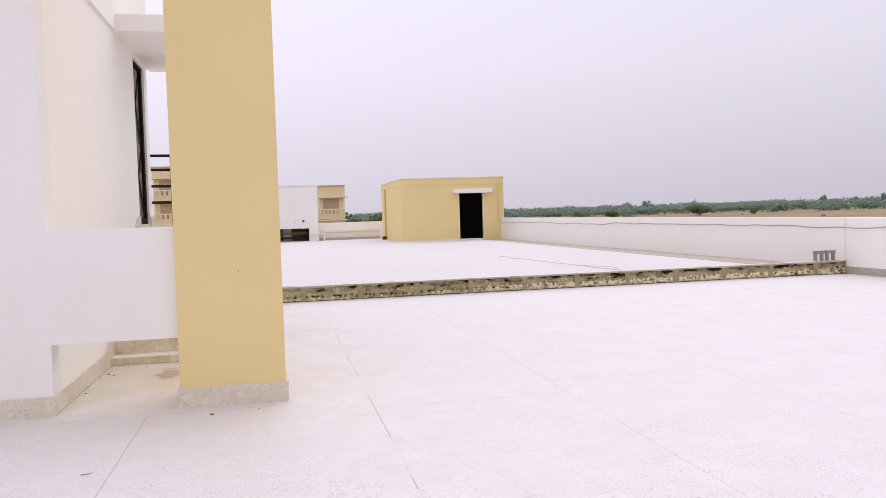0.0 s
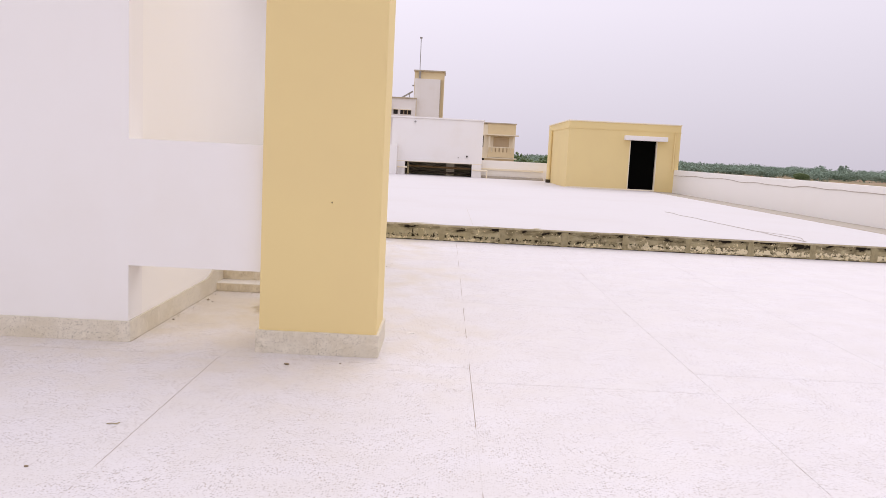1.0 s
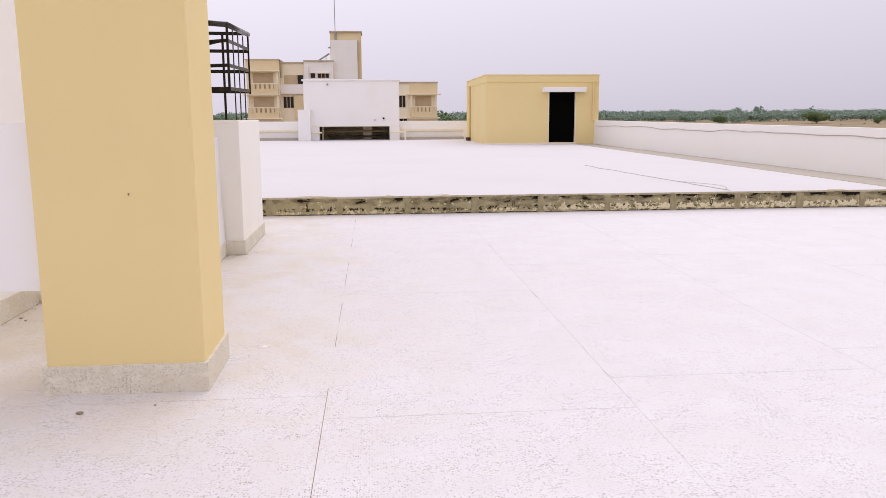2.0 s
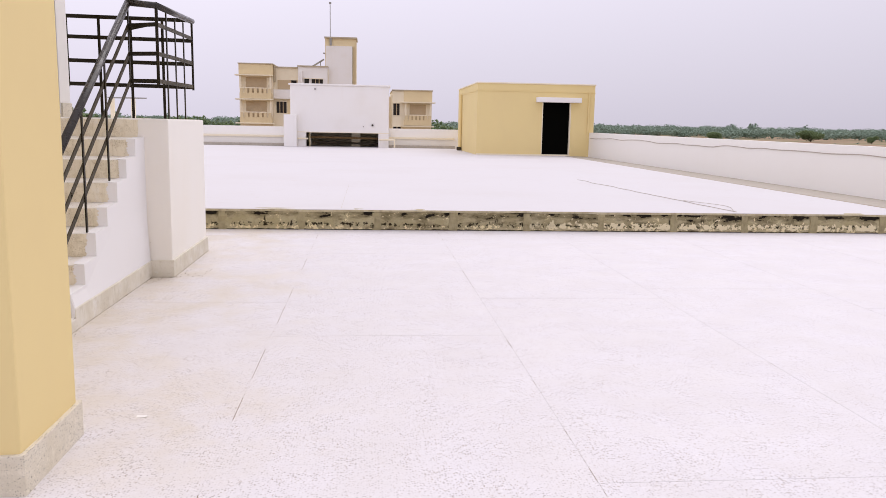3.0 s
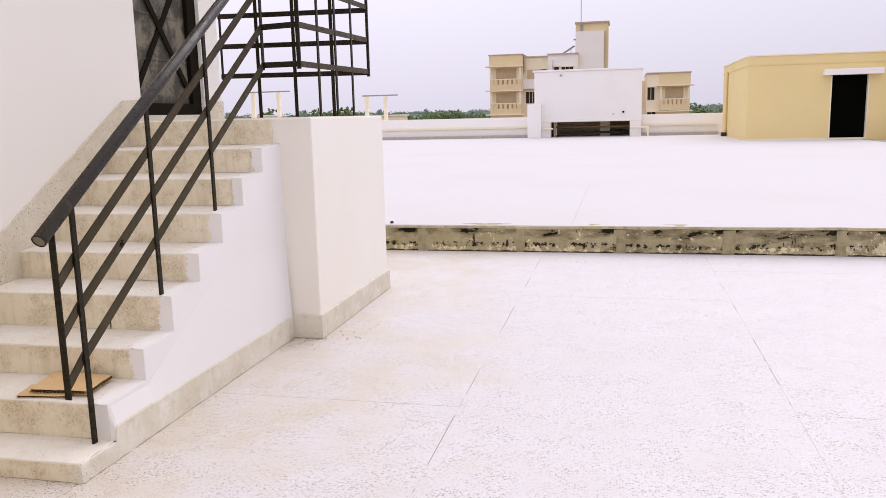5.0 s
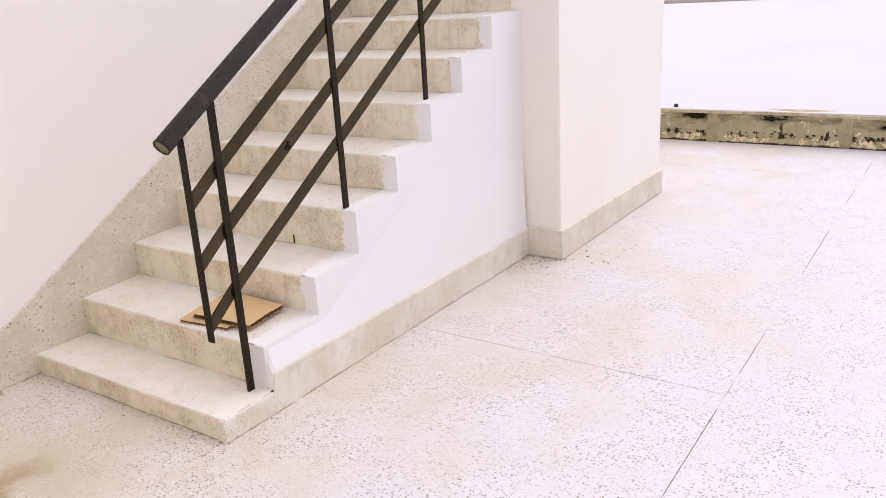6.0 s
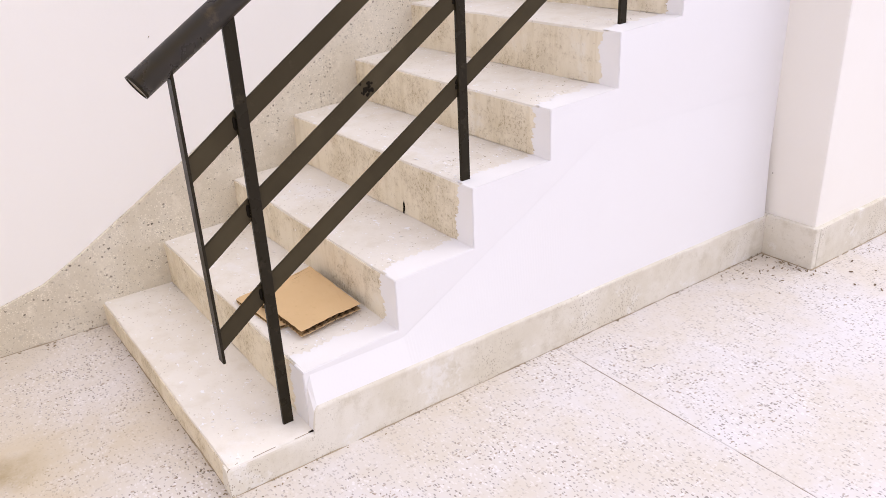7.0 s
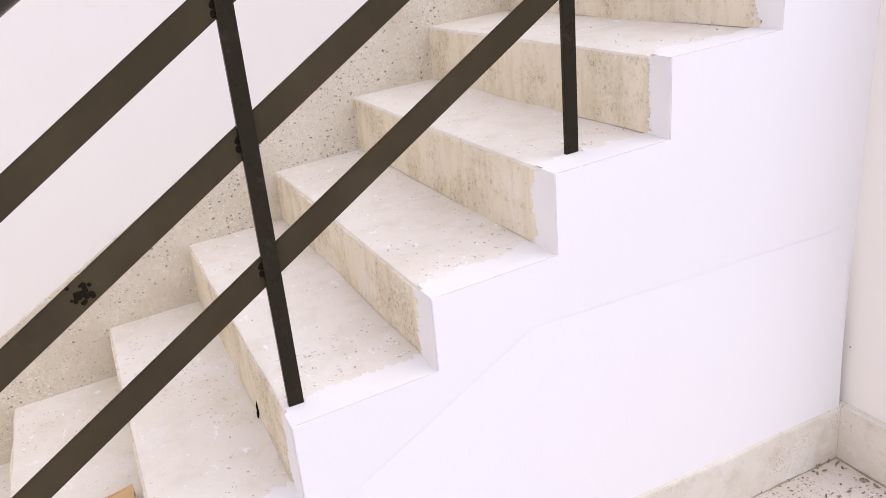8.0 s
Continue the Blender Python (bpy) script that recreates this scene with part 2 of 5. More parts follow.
def worn_tread(name):
    m = Nodes(name, 0.7, spec=0.25)
    big = m.ramp(m.noise(3.5, 6, 0.65), (0.40, 0.0), (0.66, 1.0))
    mid = m.ramp(m.noise(14, 5, 0.6), (0.48, 0.0), (0.72, 0.7))
    splash = m.ramp(m.noise(26, 5, 0.7, m.stretch((1.0, 1.6, 1.0))), (0.62, 0.0), (0.67, 1.0))
    film = m.ramp(m.noise(5.5, 6, 0.7), (0.56, 0.0), (0.66, 0.35))
    col_a, d_a = m.cells(120)
    speck = m.times(m.ramp(m.channel(col_a, 0), (0.86, 0.0), (0.87, 1.0)), m.ramp(d_a, (0.24, 1.0), (0.42, 0.0)))
    col = m.mix(m.times(big, 0.75), (0.80, 0.755, 0.665), (0.74, 0.685, 0.575))
    col = m.mix(m.times(mid, 0.45), col, (0.66, 0.595, 0.475))
    col = m.mix(film, col, (0.84, 0.82, 0.80))
    col = m.mix(m.times(m.times(speck, m.ramp(m.noise(6, 3), (0.45, 0.1), (0.6, 1.0))), 0.6), col, (0.40, 0.33, 0.24))
    col = m.mix(splash, col, (0.88, 0.87, 0.86))
    m.colour(col).bump(m.noise(45, 6, 0.7), 0.25, 0.004)
    return m.mat


TREAD_CHIP = worn_tread("worn_cement_tread")


def cement(name, base, dark, pale, streak=0.6):
    m = Nodes(name, 0.85, spec=0.2)
    v = m.ramp(m.noise(9.0, 7, 0.7, m.stretch((1.4, 1.4, 0.55))), (0.4, 0.0), (0.7, 1.0))
    blot = m.ramp(m.noise(4.5, 6, 0.7), (0.48, 0.0), (0.68, 1.0))
    pits = m.ramp(m.noise(70, 3), (0.62, 0.0), (0.72, 1.0))
    col = m.mix(m.times(v, streak), base, dark)
    col = m.mix(m.times(blot, 0.45), col, pale)
    col = m.mix(m.times(pits, 0.5), col, dark)
    m.colour(col).bump(m.noise(38, 6, 0.7), 0.35, 0.006)
    return m.mat


def riser_render(name):
    m = Nodes(name, 0.88, spec=0.15)
    drip = m.ramp(m.noise(16, 6, 0.65, m.stretch((1.6, 1.6, 0.22))), (0.46, 0.0), (0.66, 1.0))
    blot = m.ramp(m.noise(7.0, 7, 0.72), (0.44, 0.0), (0.64, 1.0))
    pale = m.ramp(m.noise(5.0, 6, 0.7), (0.56, 0.0), (0.70, 1.0))
    pits = m.ramp(m.noise(62, 4, 0.7), (0.60, 0.0), (0.68, 1.0))
    white = m.ramp(m.noise(30, 6, 0.75), (0.66, 0.0), (0.70, 1.0))
    sand = m.ramp(m.noise(130, 4, 0.75, m.stretch((1.0, 1.0, 0.75))), (0.50, 0.0), (0.62, 1.0))
    col = m.mix(m.times(drip, 0.55), (0.80, 0.72, 0.555), (0.665, 0.575, 0.395))
    col = m.mix(m.times(blot, 0.5), col, (0.60, 0.515, 0.355))
    col = m.mix(m.times(pale, 0.6), col, (0.82, 0.78, 0.69))
    col = m.mix(m.times(m.times(sand, blot), 0.75), col, (0.38, 0.29, 0.155))
    col = m.mix(m.times(pits, 0.32), col, (0.34, 0.26, 0.145))
    col = m.mix(m.times(white, 0.85), col, (0.88, 0.85, 0.79))
    m.colour(col).bump(m.noise(48, 7, 0.75), 0.45, 0.006)
    return m.mat


RISER = riser_render("rough_cement_render")
ROOF_CEMENT = cement("grey_cement_channel", (0.44, 0.395, 0.325), (0.32, 0.28, 0.22), (0.54, 0.495, 0.43), 0.4)
BRACKET = cement("dark_grey_cement", (0.29, 0.275, 0.245), (0.20, 0.185, 0.16), (0.38, 0.36, 0.32), 0.5)


def roof_white(name):
    m = Nodes(name, 0.8, spec=0.25)
    big = m.ramp(m.noise(0.35, 5), (0.42, 0.0), (0.75, 1.0))
    fine = m.ramp(m.noise(6.0, 5), (0.55, 0.0), (0.8, 1.0))
    col = m.mix(m.times(big, 0.5), (0.645, 0.62, 0.615), (0.61, 0.575, 0.555))
    col = m.mix(m.times(fine, 0.3), col, (0.58, 0.53, 0.48))
    m.colour(col).bump(m.noise(25, 5), 0.15, 0.008)
    return m.mat


ROOF = roof_white("lime_washed_roof")


def mouldy(name):
    m = Nodes(name, 0.95, spec=0.12)
    sep = m.n.new("ShaderNodeSeparateXYZ")
    m.l.new(m.pos, sep.inputs[0])
    z, x = sep.outputs["Z"], sep.outputs["X"]

    def total(a, b, k):
        """a + k * b"""
        t = m.n.new("ShaderNodeMath")
        t.operation = "MULTIPLY_ADD"
        t.inputs[1].default_value = k
        m.l.new(b, t.inputs[0])
        m.l.new(a, t.inputs[2])
        return t.outputs[0]

    # olive cement, black growth under the cap in places, a crumbling seam low down with
    # black pits and pale chips, and lime flakes that thicken farther along
    far = m.ramp(x, (1.8, 0.0), (3.6, 1.0))
    region = m.ramp(m.noise(0.8, 3, 0.5), (0.42, 0.0), (0.58, 1.0))
    other = m.ramp(m.noise(1.3, 3, 0.5, m.stretch((1.0, 7.0, 1.0))), (0.45, 0.0), (0.56, 1.0))
    level = total(z, m.noise(3.2, 4, 0.6), 0.08)               # wavering height, 0.04 above z on the mean
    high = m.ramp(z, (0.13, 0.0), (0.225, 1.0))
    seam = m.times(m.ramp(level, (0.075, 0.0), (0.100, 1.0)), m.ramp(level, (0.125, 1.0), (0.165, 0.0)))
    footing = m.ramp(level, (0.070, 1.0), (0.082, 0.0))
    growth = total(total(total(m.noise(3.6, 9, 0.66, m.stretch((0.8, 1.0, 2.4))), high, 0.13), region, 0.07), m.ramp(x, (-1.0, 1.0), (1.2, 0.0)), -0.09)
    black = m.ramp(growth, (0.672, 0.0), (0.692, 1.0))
    stain = m.ramp(growth, (0.48, 0.0), (0.67, 0.85))
    pits = m.ramp(total(m.noise(20.0, 7, 0.72, m.stretch((0.8, 1.0, 0.8))), seam, 0.12), (0.630, 0.0), (0.655, 1.0))
    drips = m.times(m.times(m.ramp(m.noise(11.0, 4, 0.55, m.stretch((1.0, 1.0, 0.16))), (0.610, 0.0), (0.635, 0.95)), other), m.times(m.ramp(z, (0.05, 0.0), (0.07, 1.0)), m.ramp(z, (0.15, 1.0), (0.21, 0.0))))
    chips = m.ramp(total(total(m.noise(17.0, 7, 0.70), m.ramp(z, (0.045, 1.0), (0.095, 0.0)), 0.09), other, 0.05), (0.655, 0.0), (0.672, 1.0))
    lower = m.times(m.ramp(z, (0.02, 0.0), (0.045, 1.0)), m.ramp(z, (0.09, 1.0), (0.155, 0.0)))
    flake = m.ramp(total(m.noise(10.0, 8, 0.68), m.times(lower, far), 0.17), (0.640, 0.0), (0.655, 1.0))
    base = m.mix(m.random(), (0.40, 0.34, 0.185), (0.335, 0.285, 0.16))
    base = m.mix(m.ramp(m.noise(6, 7, 0.7), (0.38, 0.0), (0.66, 0.8)), base, (0.47, 0.41, 0.255))
    base = m.mix(m.times(footing, 0.75), base, (0.49, 0.415, 0.25))
    base = m.mix(m.ramp(m.noise(70, 5, 0.7), (0.54, 0.0), (0.66, 0.5)), base, (0.20, 0.165, 0.09))
    col = m.mix(stain, base, (0.165, 0.135, 0.072))
    col = m.mix(pits, col, (0.035, 0.028, 0.016))
    col = m.mix(drips, col, (0.03, 0.024, 0.014))
    col = m.mix(chips, col, (0.76, 0.65, 0.385))
    col = m.mix(m.times(flake, far), col, (0.74, 0.645, 0.42))
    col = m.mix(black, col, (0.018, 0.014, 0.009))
    # uneven dark line along the foot of the blocks
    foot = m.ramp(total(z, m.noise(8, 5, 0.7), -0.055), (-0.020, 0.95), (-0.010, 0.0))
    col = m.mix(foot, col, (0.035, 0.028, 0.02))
    m.colour(col).bump(m.noise(24, 7, 0.75), 0.6, 0.014)
    return m.mat


MOULD = mouldy("weathered_block_concrete")
MORTAR = cement("mortar", (0.37, 0.315, 0.175), (0.19, 0.155, 0.085), (0.47, 0.41, 0.255), 0.6)
SCREED = cement("tan_screed_edge", (0.50, 0.43, 0.27), (0.22, 0.18, 0.11), (0.66, 0.60, 0.46))


def joint_fill(name):
    m = Nodes(name, 0.95, spec=0.1)
    sep = m.n.new("ShaderNodeSeparateXYZ")
    m.l.new(m.pos, sep.inputs[0])
    # mostly trodden full of pale dust farther out
    left = m.times(m.noise(1.5, 4, 0.6), m.ramp(sep.outputs["X"], (0.5, 1.0), (1.3, 0.85)))
    m.colour(m.mix(m.ramp(left, (0.475, 0.0), (0.51, 1.0)), (0.67, 0.64, 0.625), (0.27, 0.195, 0.12)))
    return m.mat


DARK = joint_fill("joint_filler")
FLOOR_GROUT = cement("thin_floor_grout", (0.40, 0.33, 0.225), (0.24, 0.19, 0.12), (0.62, 0.55, 0.44))
GROUT = cement("dirty_grout", (0.30, 0.235, 0.15), (0.14, 0.105, 0.065), (0.46, 0.385, 0.27))
# for the painted shade under the tank, and for plain black things
NEAR_BLACK = paint("near_black_render", (0.065, 0.050, 0.030), (0.035, 0.028, 0.018), 0.9, 0.8)
DOORWAY_SHADE = Nodes("painted_dark_interior", 0.95, spec=0.0).colour((0.003, 0.003, 0.0025)).mat


def enamel(name):
    m = Nodes(name, 0.42, 0.0, 0.12)
    wear = m.ramp(m.noise(24, 6, 0.7), (0.62, 0.0), (0.72, 1.0))
    col = m.mix(m.times(m.ramp(m.noise(5, 4), (0.4, 0.0), (0.7, 1.0)), 0.6), (0.046, 0.035, 0.017), (0.072, 0.056, 0.028))
    m.colour(m.mix(m.times(wear, 0.4), col, (0.085, 0.066, 0.04)))
    m.rough(m.ramp(m.noise(30, 4), (0.3, 0.3), (0.7, 0.55))).bump(m.noise(90, 3), 0.12, 0.002)
    return m.mat


def rail_gloss(name, c, scuffed, shine):
    m = Nodes(name, 0.36, 0.0, shine)
    scuff = m.ramp(m.noise(18, 6, 0.7), (0.56, 0.0), (0.70, 1.0))
    m.colour(m.mix(m.times(scuff, 0.6), c, scuffed))
    m.rough(m.ramp(m.noise(14, 5), (0.3, 0.20), (0.7, 0.40))).bump(m.noise(50, 4), 0.10, 0.002)
    return m.mat


ENAMEL = enamel("brown_black_enamel_steel")
POST_BLACK = rail_gloss("black_enamel_post_and_shade", (0.022, 0.017, 0.009), (0.055, 0.043, 0.024), 0.11)
GLOSS = rail_gloss("scuffed_black_tube", (0.030, 0.025, 0.019), (0.10, 0.074, 0.046), 0.42)
BARE_STEEL = Nodes("scuffed_bare_steel", 0.6, 0.3).colour((0.20, 0.17, 0.12)).mat
WELD = Nodes("burnt_weld", 0.85, spec=0.06).colour((0.013, 0.010, 0.006)).mat


def dusty_sheet(name):
    m = Nodes(name, 0.55, 0.0, 0.3)
    blot = m.ramp(m.noise(7, 6, 0.7), (0.42, 0.0), (0.62, 1.0))
    line = m.ramp(m.noise(26, 3, 0.5, m.stretch((0.05, 0.05, 1.0))), (0.62, 0.0), (0.68, 0.5))
    col = m.mix(blot, (0.055, 0.048, 0.033), (0.20, 0.178, 0.128))
    m.colour(m.mix(line, col, (0.03, 0.026, 0.02))).bump(m.noise(12, 4), 0.2, 0.006)
    return m.mat


DOOR_SHEET = dusty_sheet("dusty_grey_door_sheet")


def cardboard(name):
    m = Nodes(name, 0.9, spec=0.15)
    col = m.mix(m.noise(12, 5), (0.63, 0.435, 0.22), (0.69, 0.49, 0.26))
    m.colour(m.mix(m.ramp(m.noise(60, 4), (0.55, 0.0), (0.8, 0.35)), col, (0.52, 0.34, 0.15))).bump(m.noise(80, 4, vec=m.stretch((6, 1, 1))), 0.15, 0.002)
    return m.mat


# tan for window bars, and for recess shade painted on flat panels
RECESS = paint("tan_recess_shade_and_frames", (0.55, 0.43, 0.27), (0.46, 0.35, 0.22), amount=0.6)
CARD = cardboard("brown_cardboard")
CARD_EDGE = Nodes("torn_cardboard_edge", 0.95).colour((0.22, 0.135, 0.05)).mat
METAL_PIPE = paint("dull_grey_pipe", (0.34, 0.33, 0.31), (0.22, 0.20, 0.18), 0.5)
CABLE = Nodes("grey_cable", 0.8, spec=0.1).colour((0.45, 0.395, 0.33)).mat
GLASS_DARK = Nodes("dark_window_glass", 0.3, spec=0.25).colour((0.022, 0.017, 0.012)).mat


def leaf(name, a, b, grain=0.35, deep=0.6):
    m = Nodes(name, 0.85, spec=0.15)
    m.colour(m.mix(m.noise(grain, 4), m.mix(m.island(), a, b), tuple(v * deep for v in a)))
    return m.mat


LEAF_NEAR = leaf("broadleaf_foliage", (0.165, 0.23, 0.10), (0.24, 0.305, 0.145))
# distance haze is painted into the far leaves: paler and greyer green
LEAF_FAR = leaf("haze_tinted_woodland", (0.245, 0.325, 0.245), (0.255, 0.335, 0.255), 0.006, 0.75)
BARK = paint("bark", (0.14, 0.10, 0.07), (0.08, 0.06, 0.045), 0.9, 0.8)


def field(name):
    m = Nodes(name, 0.95, spec=0.1)
    strip = m.ramp(m.noise(0.012, 4, 0.6, m.stretch((1.0, 2.4, 1.0))), (0.42, 0.0), (0.58, 1.0))
    col = m.mix(strip, (0.34, 0.235, 0.155), (0.235, 0.215, 0.115))
    col = m.mix(m.ramp(m.noise(0.08, 5), (0.5, 0.0), (0.7, 0.6)), col, (0.43, 0.32, 0.22))
    m.colour(col)
    return m.mat


FIELD = field("dry_fields")


# ---- building helpers ----
def box(bm, x0, x1, y0, y1, z0, z1, bevel=0.0):
    made = bmesh.ops.create_cube(bm, size=1.0)["verts"]
    for v in made:
        v.co = Vector((x0 + (v.co.x + 0.5) * (x1 - x0), y0 + (v.co.y + 0.5) * (y1 - y0), z0 + (v.co.z + 0.5) * (z1 - z0)))
    if bevel:
        edges = list({e for v in made for e in v.link_edges})
        bmesh.ops.bevel(bm, geom=edges, offset=bevel, segments=2, affect="EDGES", profile=0.6)
    return bm


def boxed(*args, **kw):
    return box(bmesh.new(), *args, **kw)


def tube(bm, a, b, r, seg=16, cap=True):
    a, b = Vector(a), Vector(b)
    d = b - a
    m = Matrix.Translation((a + b) / 2) @ d.to_track_quat("Z", "Y").to_matrix().to_4x4()
    bmesh.ops.create_cone(bm, cap_ends=cap, segments=seg, radius1=r, radius2=r, depth=d.length, matrix=m)
    return bm


def bar(bm, a, b, side, up, bevel=0.0015):
    """A straight flat bar from a to b: side is its thickness across the run, up its depth in the upright plane."""
    a, b = Vector(a), Vector(b)
    d = (b - a).normalized()
    s = Vector((0, 0, 1)).cross(d)
    s = s.normalized() if s.length > 1e-4 else Vector((1, 0, 0))
    u = d.cross(s).normalized()
    vs = [bm.verts.new(p + s * i * side / 2 + u * j * up / 2) for p in (a, b) for i, j in ((-1, -1), (1, -1), (1, 1), (-1, 1))]
    faces = [(3, 2, 1, 0), (4, 5, 6, 7), (0, 1, 5, 4), (1, 2, 6, 5), (2, 3, 7, 6), (3, 0, 4, 7)]
    fs = [bm.faces.new([vs[k] for k in f]) for f in faces]
    if bevel:
        bmesh.ops.bevel(bm, geom=list({e for f in fs for e in f.edges}), offset=bevel, segments=1, affect="EDGES")
    return bm


def flat(bm, a, b, side, deep, bevel=0.0015):
    """A flat bar from a to b whose ends are cut upright."""
    a, b = Vector(a), Vector(b)
    d = (b - a).normalized()
    s = Vector((0, 0, 1)).cross(d).normalized()
    u = Vector((0, 0, deep / math.hypot(d.x, d.y)))
    vs = [bm.verts.new(p + s * i * side / 2 + u * j / 2) for p in (a, b) for i, j in ((-1, -1), (1, -1), (1, 1), (-1, 1))]
    faces = [(3, 2, 1, 0), (4, 5, 6, 7), (0, 1, 5, 4), (1, 2, 6, 5), (2, 3, 7, 6), (3, 0, 4, 7)]
    fs = [bm.faces.new([vs[k] for k in f]) for f in faces]
    bmesh.ops.bevel(bm, geom=list({e for f in fs for e in f.edges}), offset=bevel, segments=2, affect="EDGES")
    return bm


def prism(bm, pts, axis, lo, hi):
    """A closed outline of (u, v) pairs pushed along x (u=y, v=z) or y (u=x, v=z)."""
    def at(u, v, w):
        return (w, u, v) if axis == "x" else (u, w, v)
    a = [bm.verts.new(at(u, v, lo)) for u, v in pts]
    b = [bm.verts.new(at(u, v, hi)) for u, v in pts]
    n = len(pts)
    for k in range(n):
        bm.faces.new((a[k], a[(k + 1) % n], b[(k + 1) % n], b[k]))
    bm.faces.new(a[::-1])
    bm.faces.new(b)
    bmesh.ops.recalc_face_normals(bm, faces=bm.faces)
    return bm


def mesh_of(name, bm, material, smooth=False):
    me = bpy.data.meshes.new(name)
    bm.normal_update()
    bm.to_mesh(me)
    bm.free()
    me.materials.append(material)
    if smooth:
        for p in me.polygons:
            p.use_smooth = True
    return me


def solid(name, bm, material, label="", category="", kind="", group="", smooth=False):
    return tagged(new(name, mesh_of(name, bm, material, smooth)), label, category, group, kind)


def thing(name, base, label, category, group="", kind=""):
    ob = new(name)
    ob.empty_display_size = 0.1
    ob.location = base
    return tagged(ob, label, category, group, kind)


def part(name, bm, material, parent, label="", smooth=False):
    ob = new(name, mesh_of(name, bm, material, smooth))
    adopt(ob, parent)
    return tagged(ob, label)


def adopt(ob, parent):
    root = Matrix.Identity(4)
    up = parent
    chain = []
    while up:
        chain.append(up)
        up = up.parent
    for p in reversed(chain):
        root = root @ p.matrix_parent_inverse @ p.matrix_basis
    ob.parent = parent
    ob.matrix_parent_inverse = root.inverted()


def roughen(bm, size, amount, seed=0.0):
    for v in bm.verts:
        p = v.co * size + Vector((seed, seed * 1.7, seed * 0.3))
        v.co += Vector((noise.noise(p), noise.noise(p + Vector((31, 0, 0))), noise.noise(p + Vector((0, 57, 0))))) * amount
    return bm


def rough_strip(x0, x1, y0, y1, z0, z1, amount=0.004, seed=0.0):
    """A hand-trowelled skirting: a bevelled strip with a wavering top and face."""
    bm = boxed(x0, x1, y0, y1, z0, z1, bevel=0.005)
    bmesh.ops.subdivide_edges(bm, edges=[e for e in bm.edges if e.calc_length() > 0.4], cuts=int(14 * max(x1 - x0, y1 - y0)), use_grid_fill=True)
    for v in bm.verts:
        if v.co.z > z0 + 0.03:
            p = Vector((v.co.x * 7, v.co.y * 7, seed))
            v.co.z += amount * noise.noise(p) + amount * 0.5 * noise.noise(p * 3.1)
    return bm


# ---- plan ----
UP = 0.27                       # level of the farther roof
LEDGE = 13.10
WALL_X = -2.545                 # stair wall, facing the steps
FRONT_Y = 5.47                  # white wall, facing the start of the walk
EAST = 10.70
HUT_Y = 35.04                   # front of the roof hut, where the farther parapet ends
NORTH = 43.1
WEST = -24.0
SOUTH = -9.0
GROUND = -12.0
TREADS = [0.083, 0.254, 0.414, 0.601, 0.761, 0.934, 1.104, 1.264, 1.425]   # back of each tread: the poured steps are a little uneven
FALL = 0.015                    # each tread drops this much towards its nose
LANDING = TREADS[8]
SIDE_X = -1.462                 # open flank of the stair
RISERS = [7.60, 7.835, 8.118, 8.376, 8.655, 8.920, 9.185, 9.464, 9.736]
PL_X, PL_Y0, PL_Y1 = -1.25, 9.736, 11.262


# ---- the roof and its walls ----
floor = thing("floor", (0, 0, 0), "white terrazzo roof floor with dark chips and thin joints", "floor", kind="structure")
part("bed", boxed(WEST, EAST + 0.2, SOUTH, LEDGE + 0.3, -0.4, -0.0010), DARK, floor)

roof_far = thing("roof_terrace", (0, 20, UP), "white lime-washed roof terrace one step higher", "floor", kind="structure")
part("slab", boxed(WEST, 8.65, LEDGE + 0.14, NORTH + 3.2, -0.4, UP - 0.003), ROOF, roof_far)


def east_at(y):
    """The farther parapet runs a little askew: its inner face at y."""
    return 10.66 - 0.0445 * (y - LEDGE)


def hexa(bm, lo, hi):
    """A solid between two rings of (x, y, z): lo in order round its foot, hi above it."""
    a, b = [bm.verts.new(p) for p in lo], [bm.verts.new(p) for p in hi]
    n = len(a)
    for k in range(n):
        bm.faces.new((a[k], a[(k + 1) % n], b[(k + 1) % n], b[k]))
    bm.faces.new(a[::-1])
    bm.faces.new(b)
    bmesh.ops.recalc_face_normals(bm, faces=bm.faces)
    return bm


CH0, CH1 = LEDGE + 0.14, HUT_Y
part("channel", hexa(bmesh.new(), [(8.65, CH0, -0.35), (east_at(CH0), CH0, -0.35), (east_at(CH1), CH1, -0.35), (8.65, CH1, -0.35)], [(8.65, CH0, UP - 0.002), (east_at(CH0), CH0, 0.14), (east_at(CH1), CH1, 0.25), (8.65, CH1, UP - 0.002)]), ROOF_CEMENT, roof_far, "grey cement drain strip along the parapet")
bm = bmesh.new()
for k in range(60):
    y0, y1 = CH0 + (CH1 - CH0) * k / 60, CH0 + (CH1 - CH0) * (k + 1) / 60
    w0, w1 = (0.012 + 0.014 * noise.noise((y * 1.7, 5.0, 0)) for y in (y0, y1))
    box(bm, 8.652 - (w0 + w1) / 2, 8.665, y0, y1, UP - 0.05, UP + 0.0015)
part("channel_lip", bm, FLOOR_GROUT, roof_far, "dirty broken lip of the drain strip")

building = solid("building_body", boxed(WEST - 0.2, EAST + 0.2, SOUTH - 0.2, NORTH + 3.2, GROUND, -0.42), CREAM, "cream storeys of the building under the roof", "building", "structure")


def parapet(name, x0, x1, y0, y1, z0, top, label):
    p = thing(name, ((x0 + x1) / 2, (y0 + y1) / 2, z0), label, "parapet", kind="structure")
    bm = boxed(x0, x1, y0, y1, z0, top, bevel=0.012)
    part("wall", bm, LIFTED_WHITE, p)
    return p


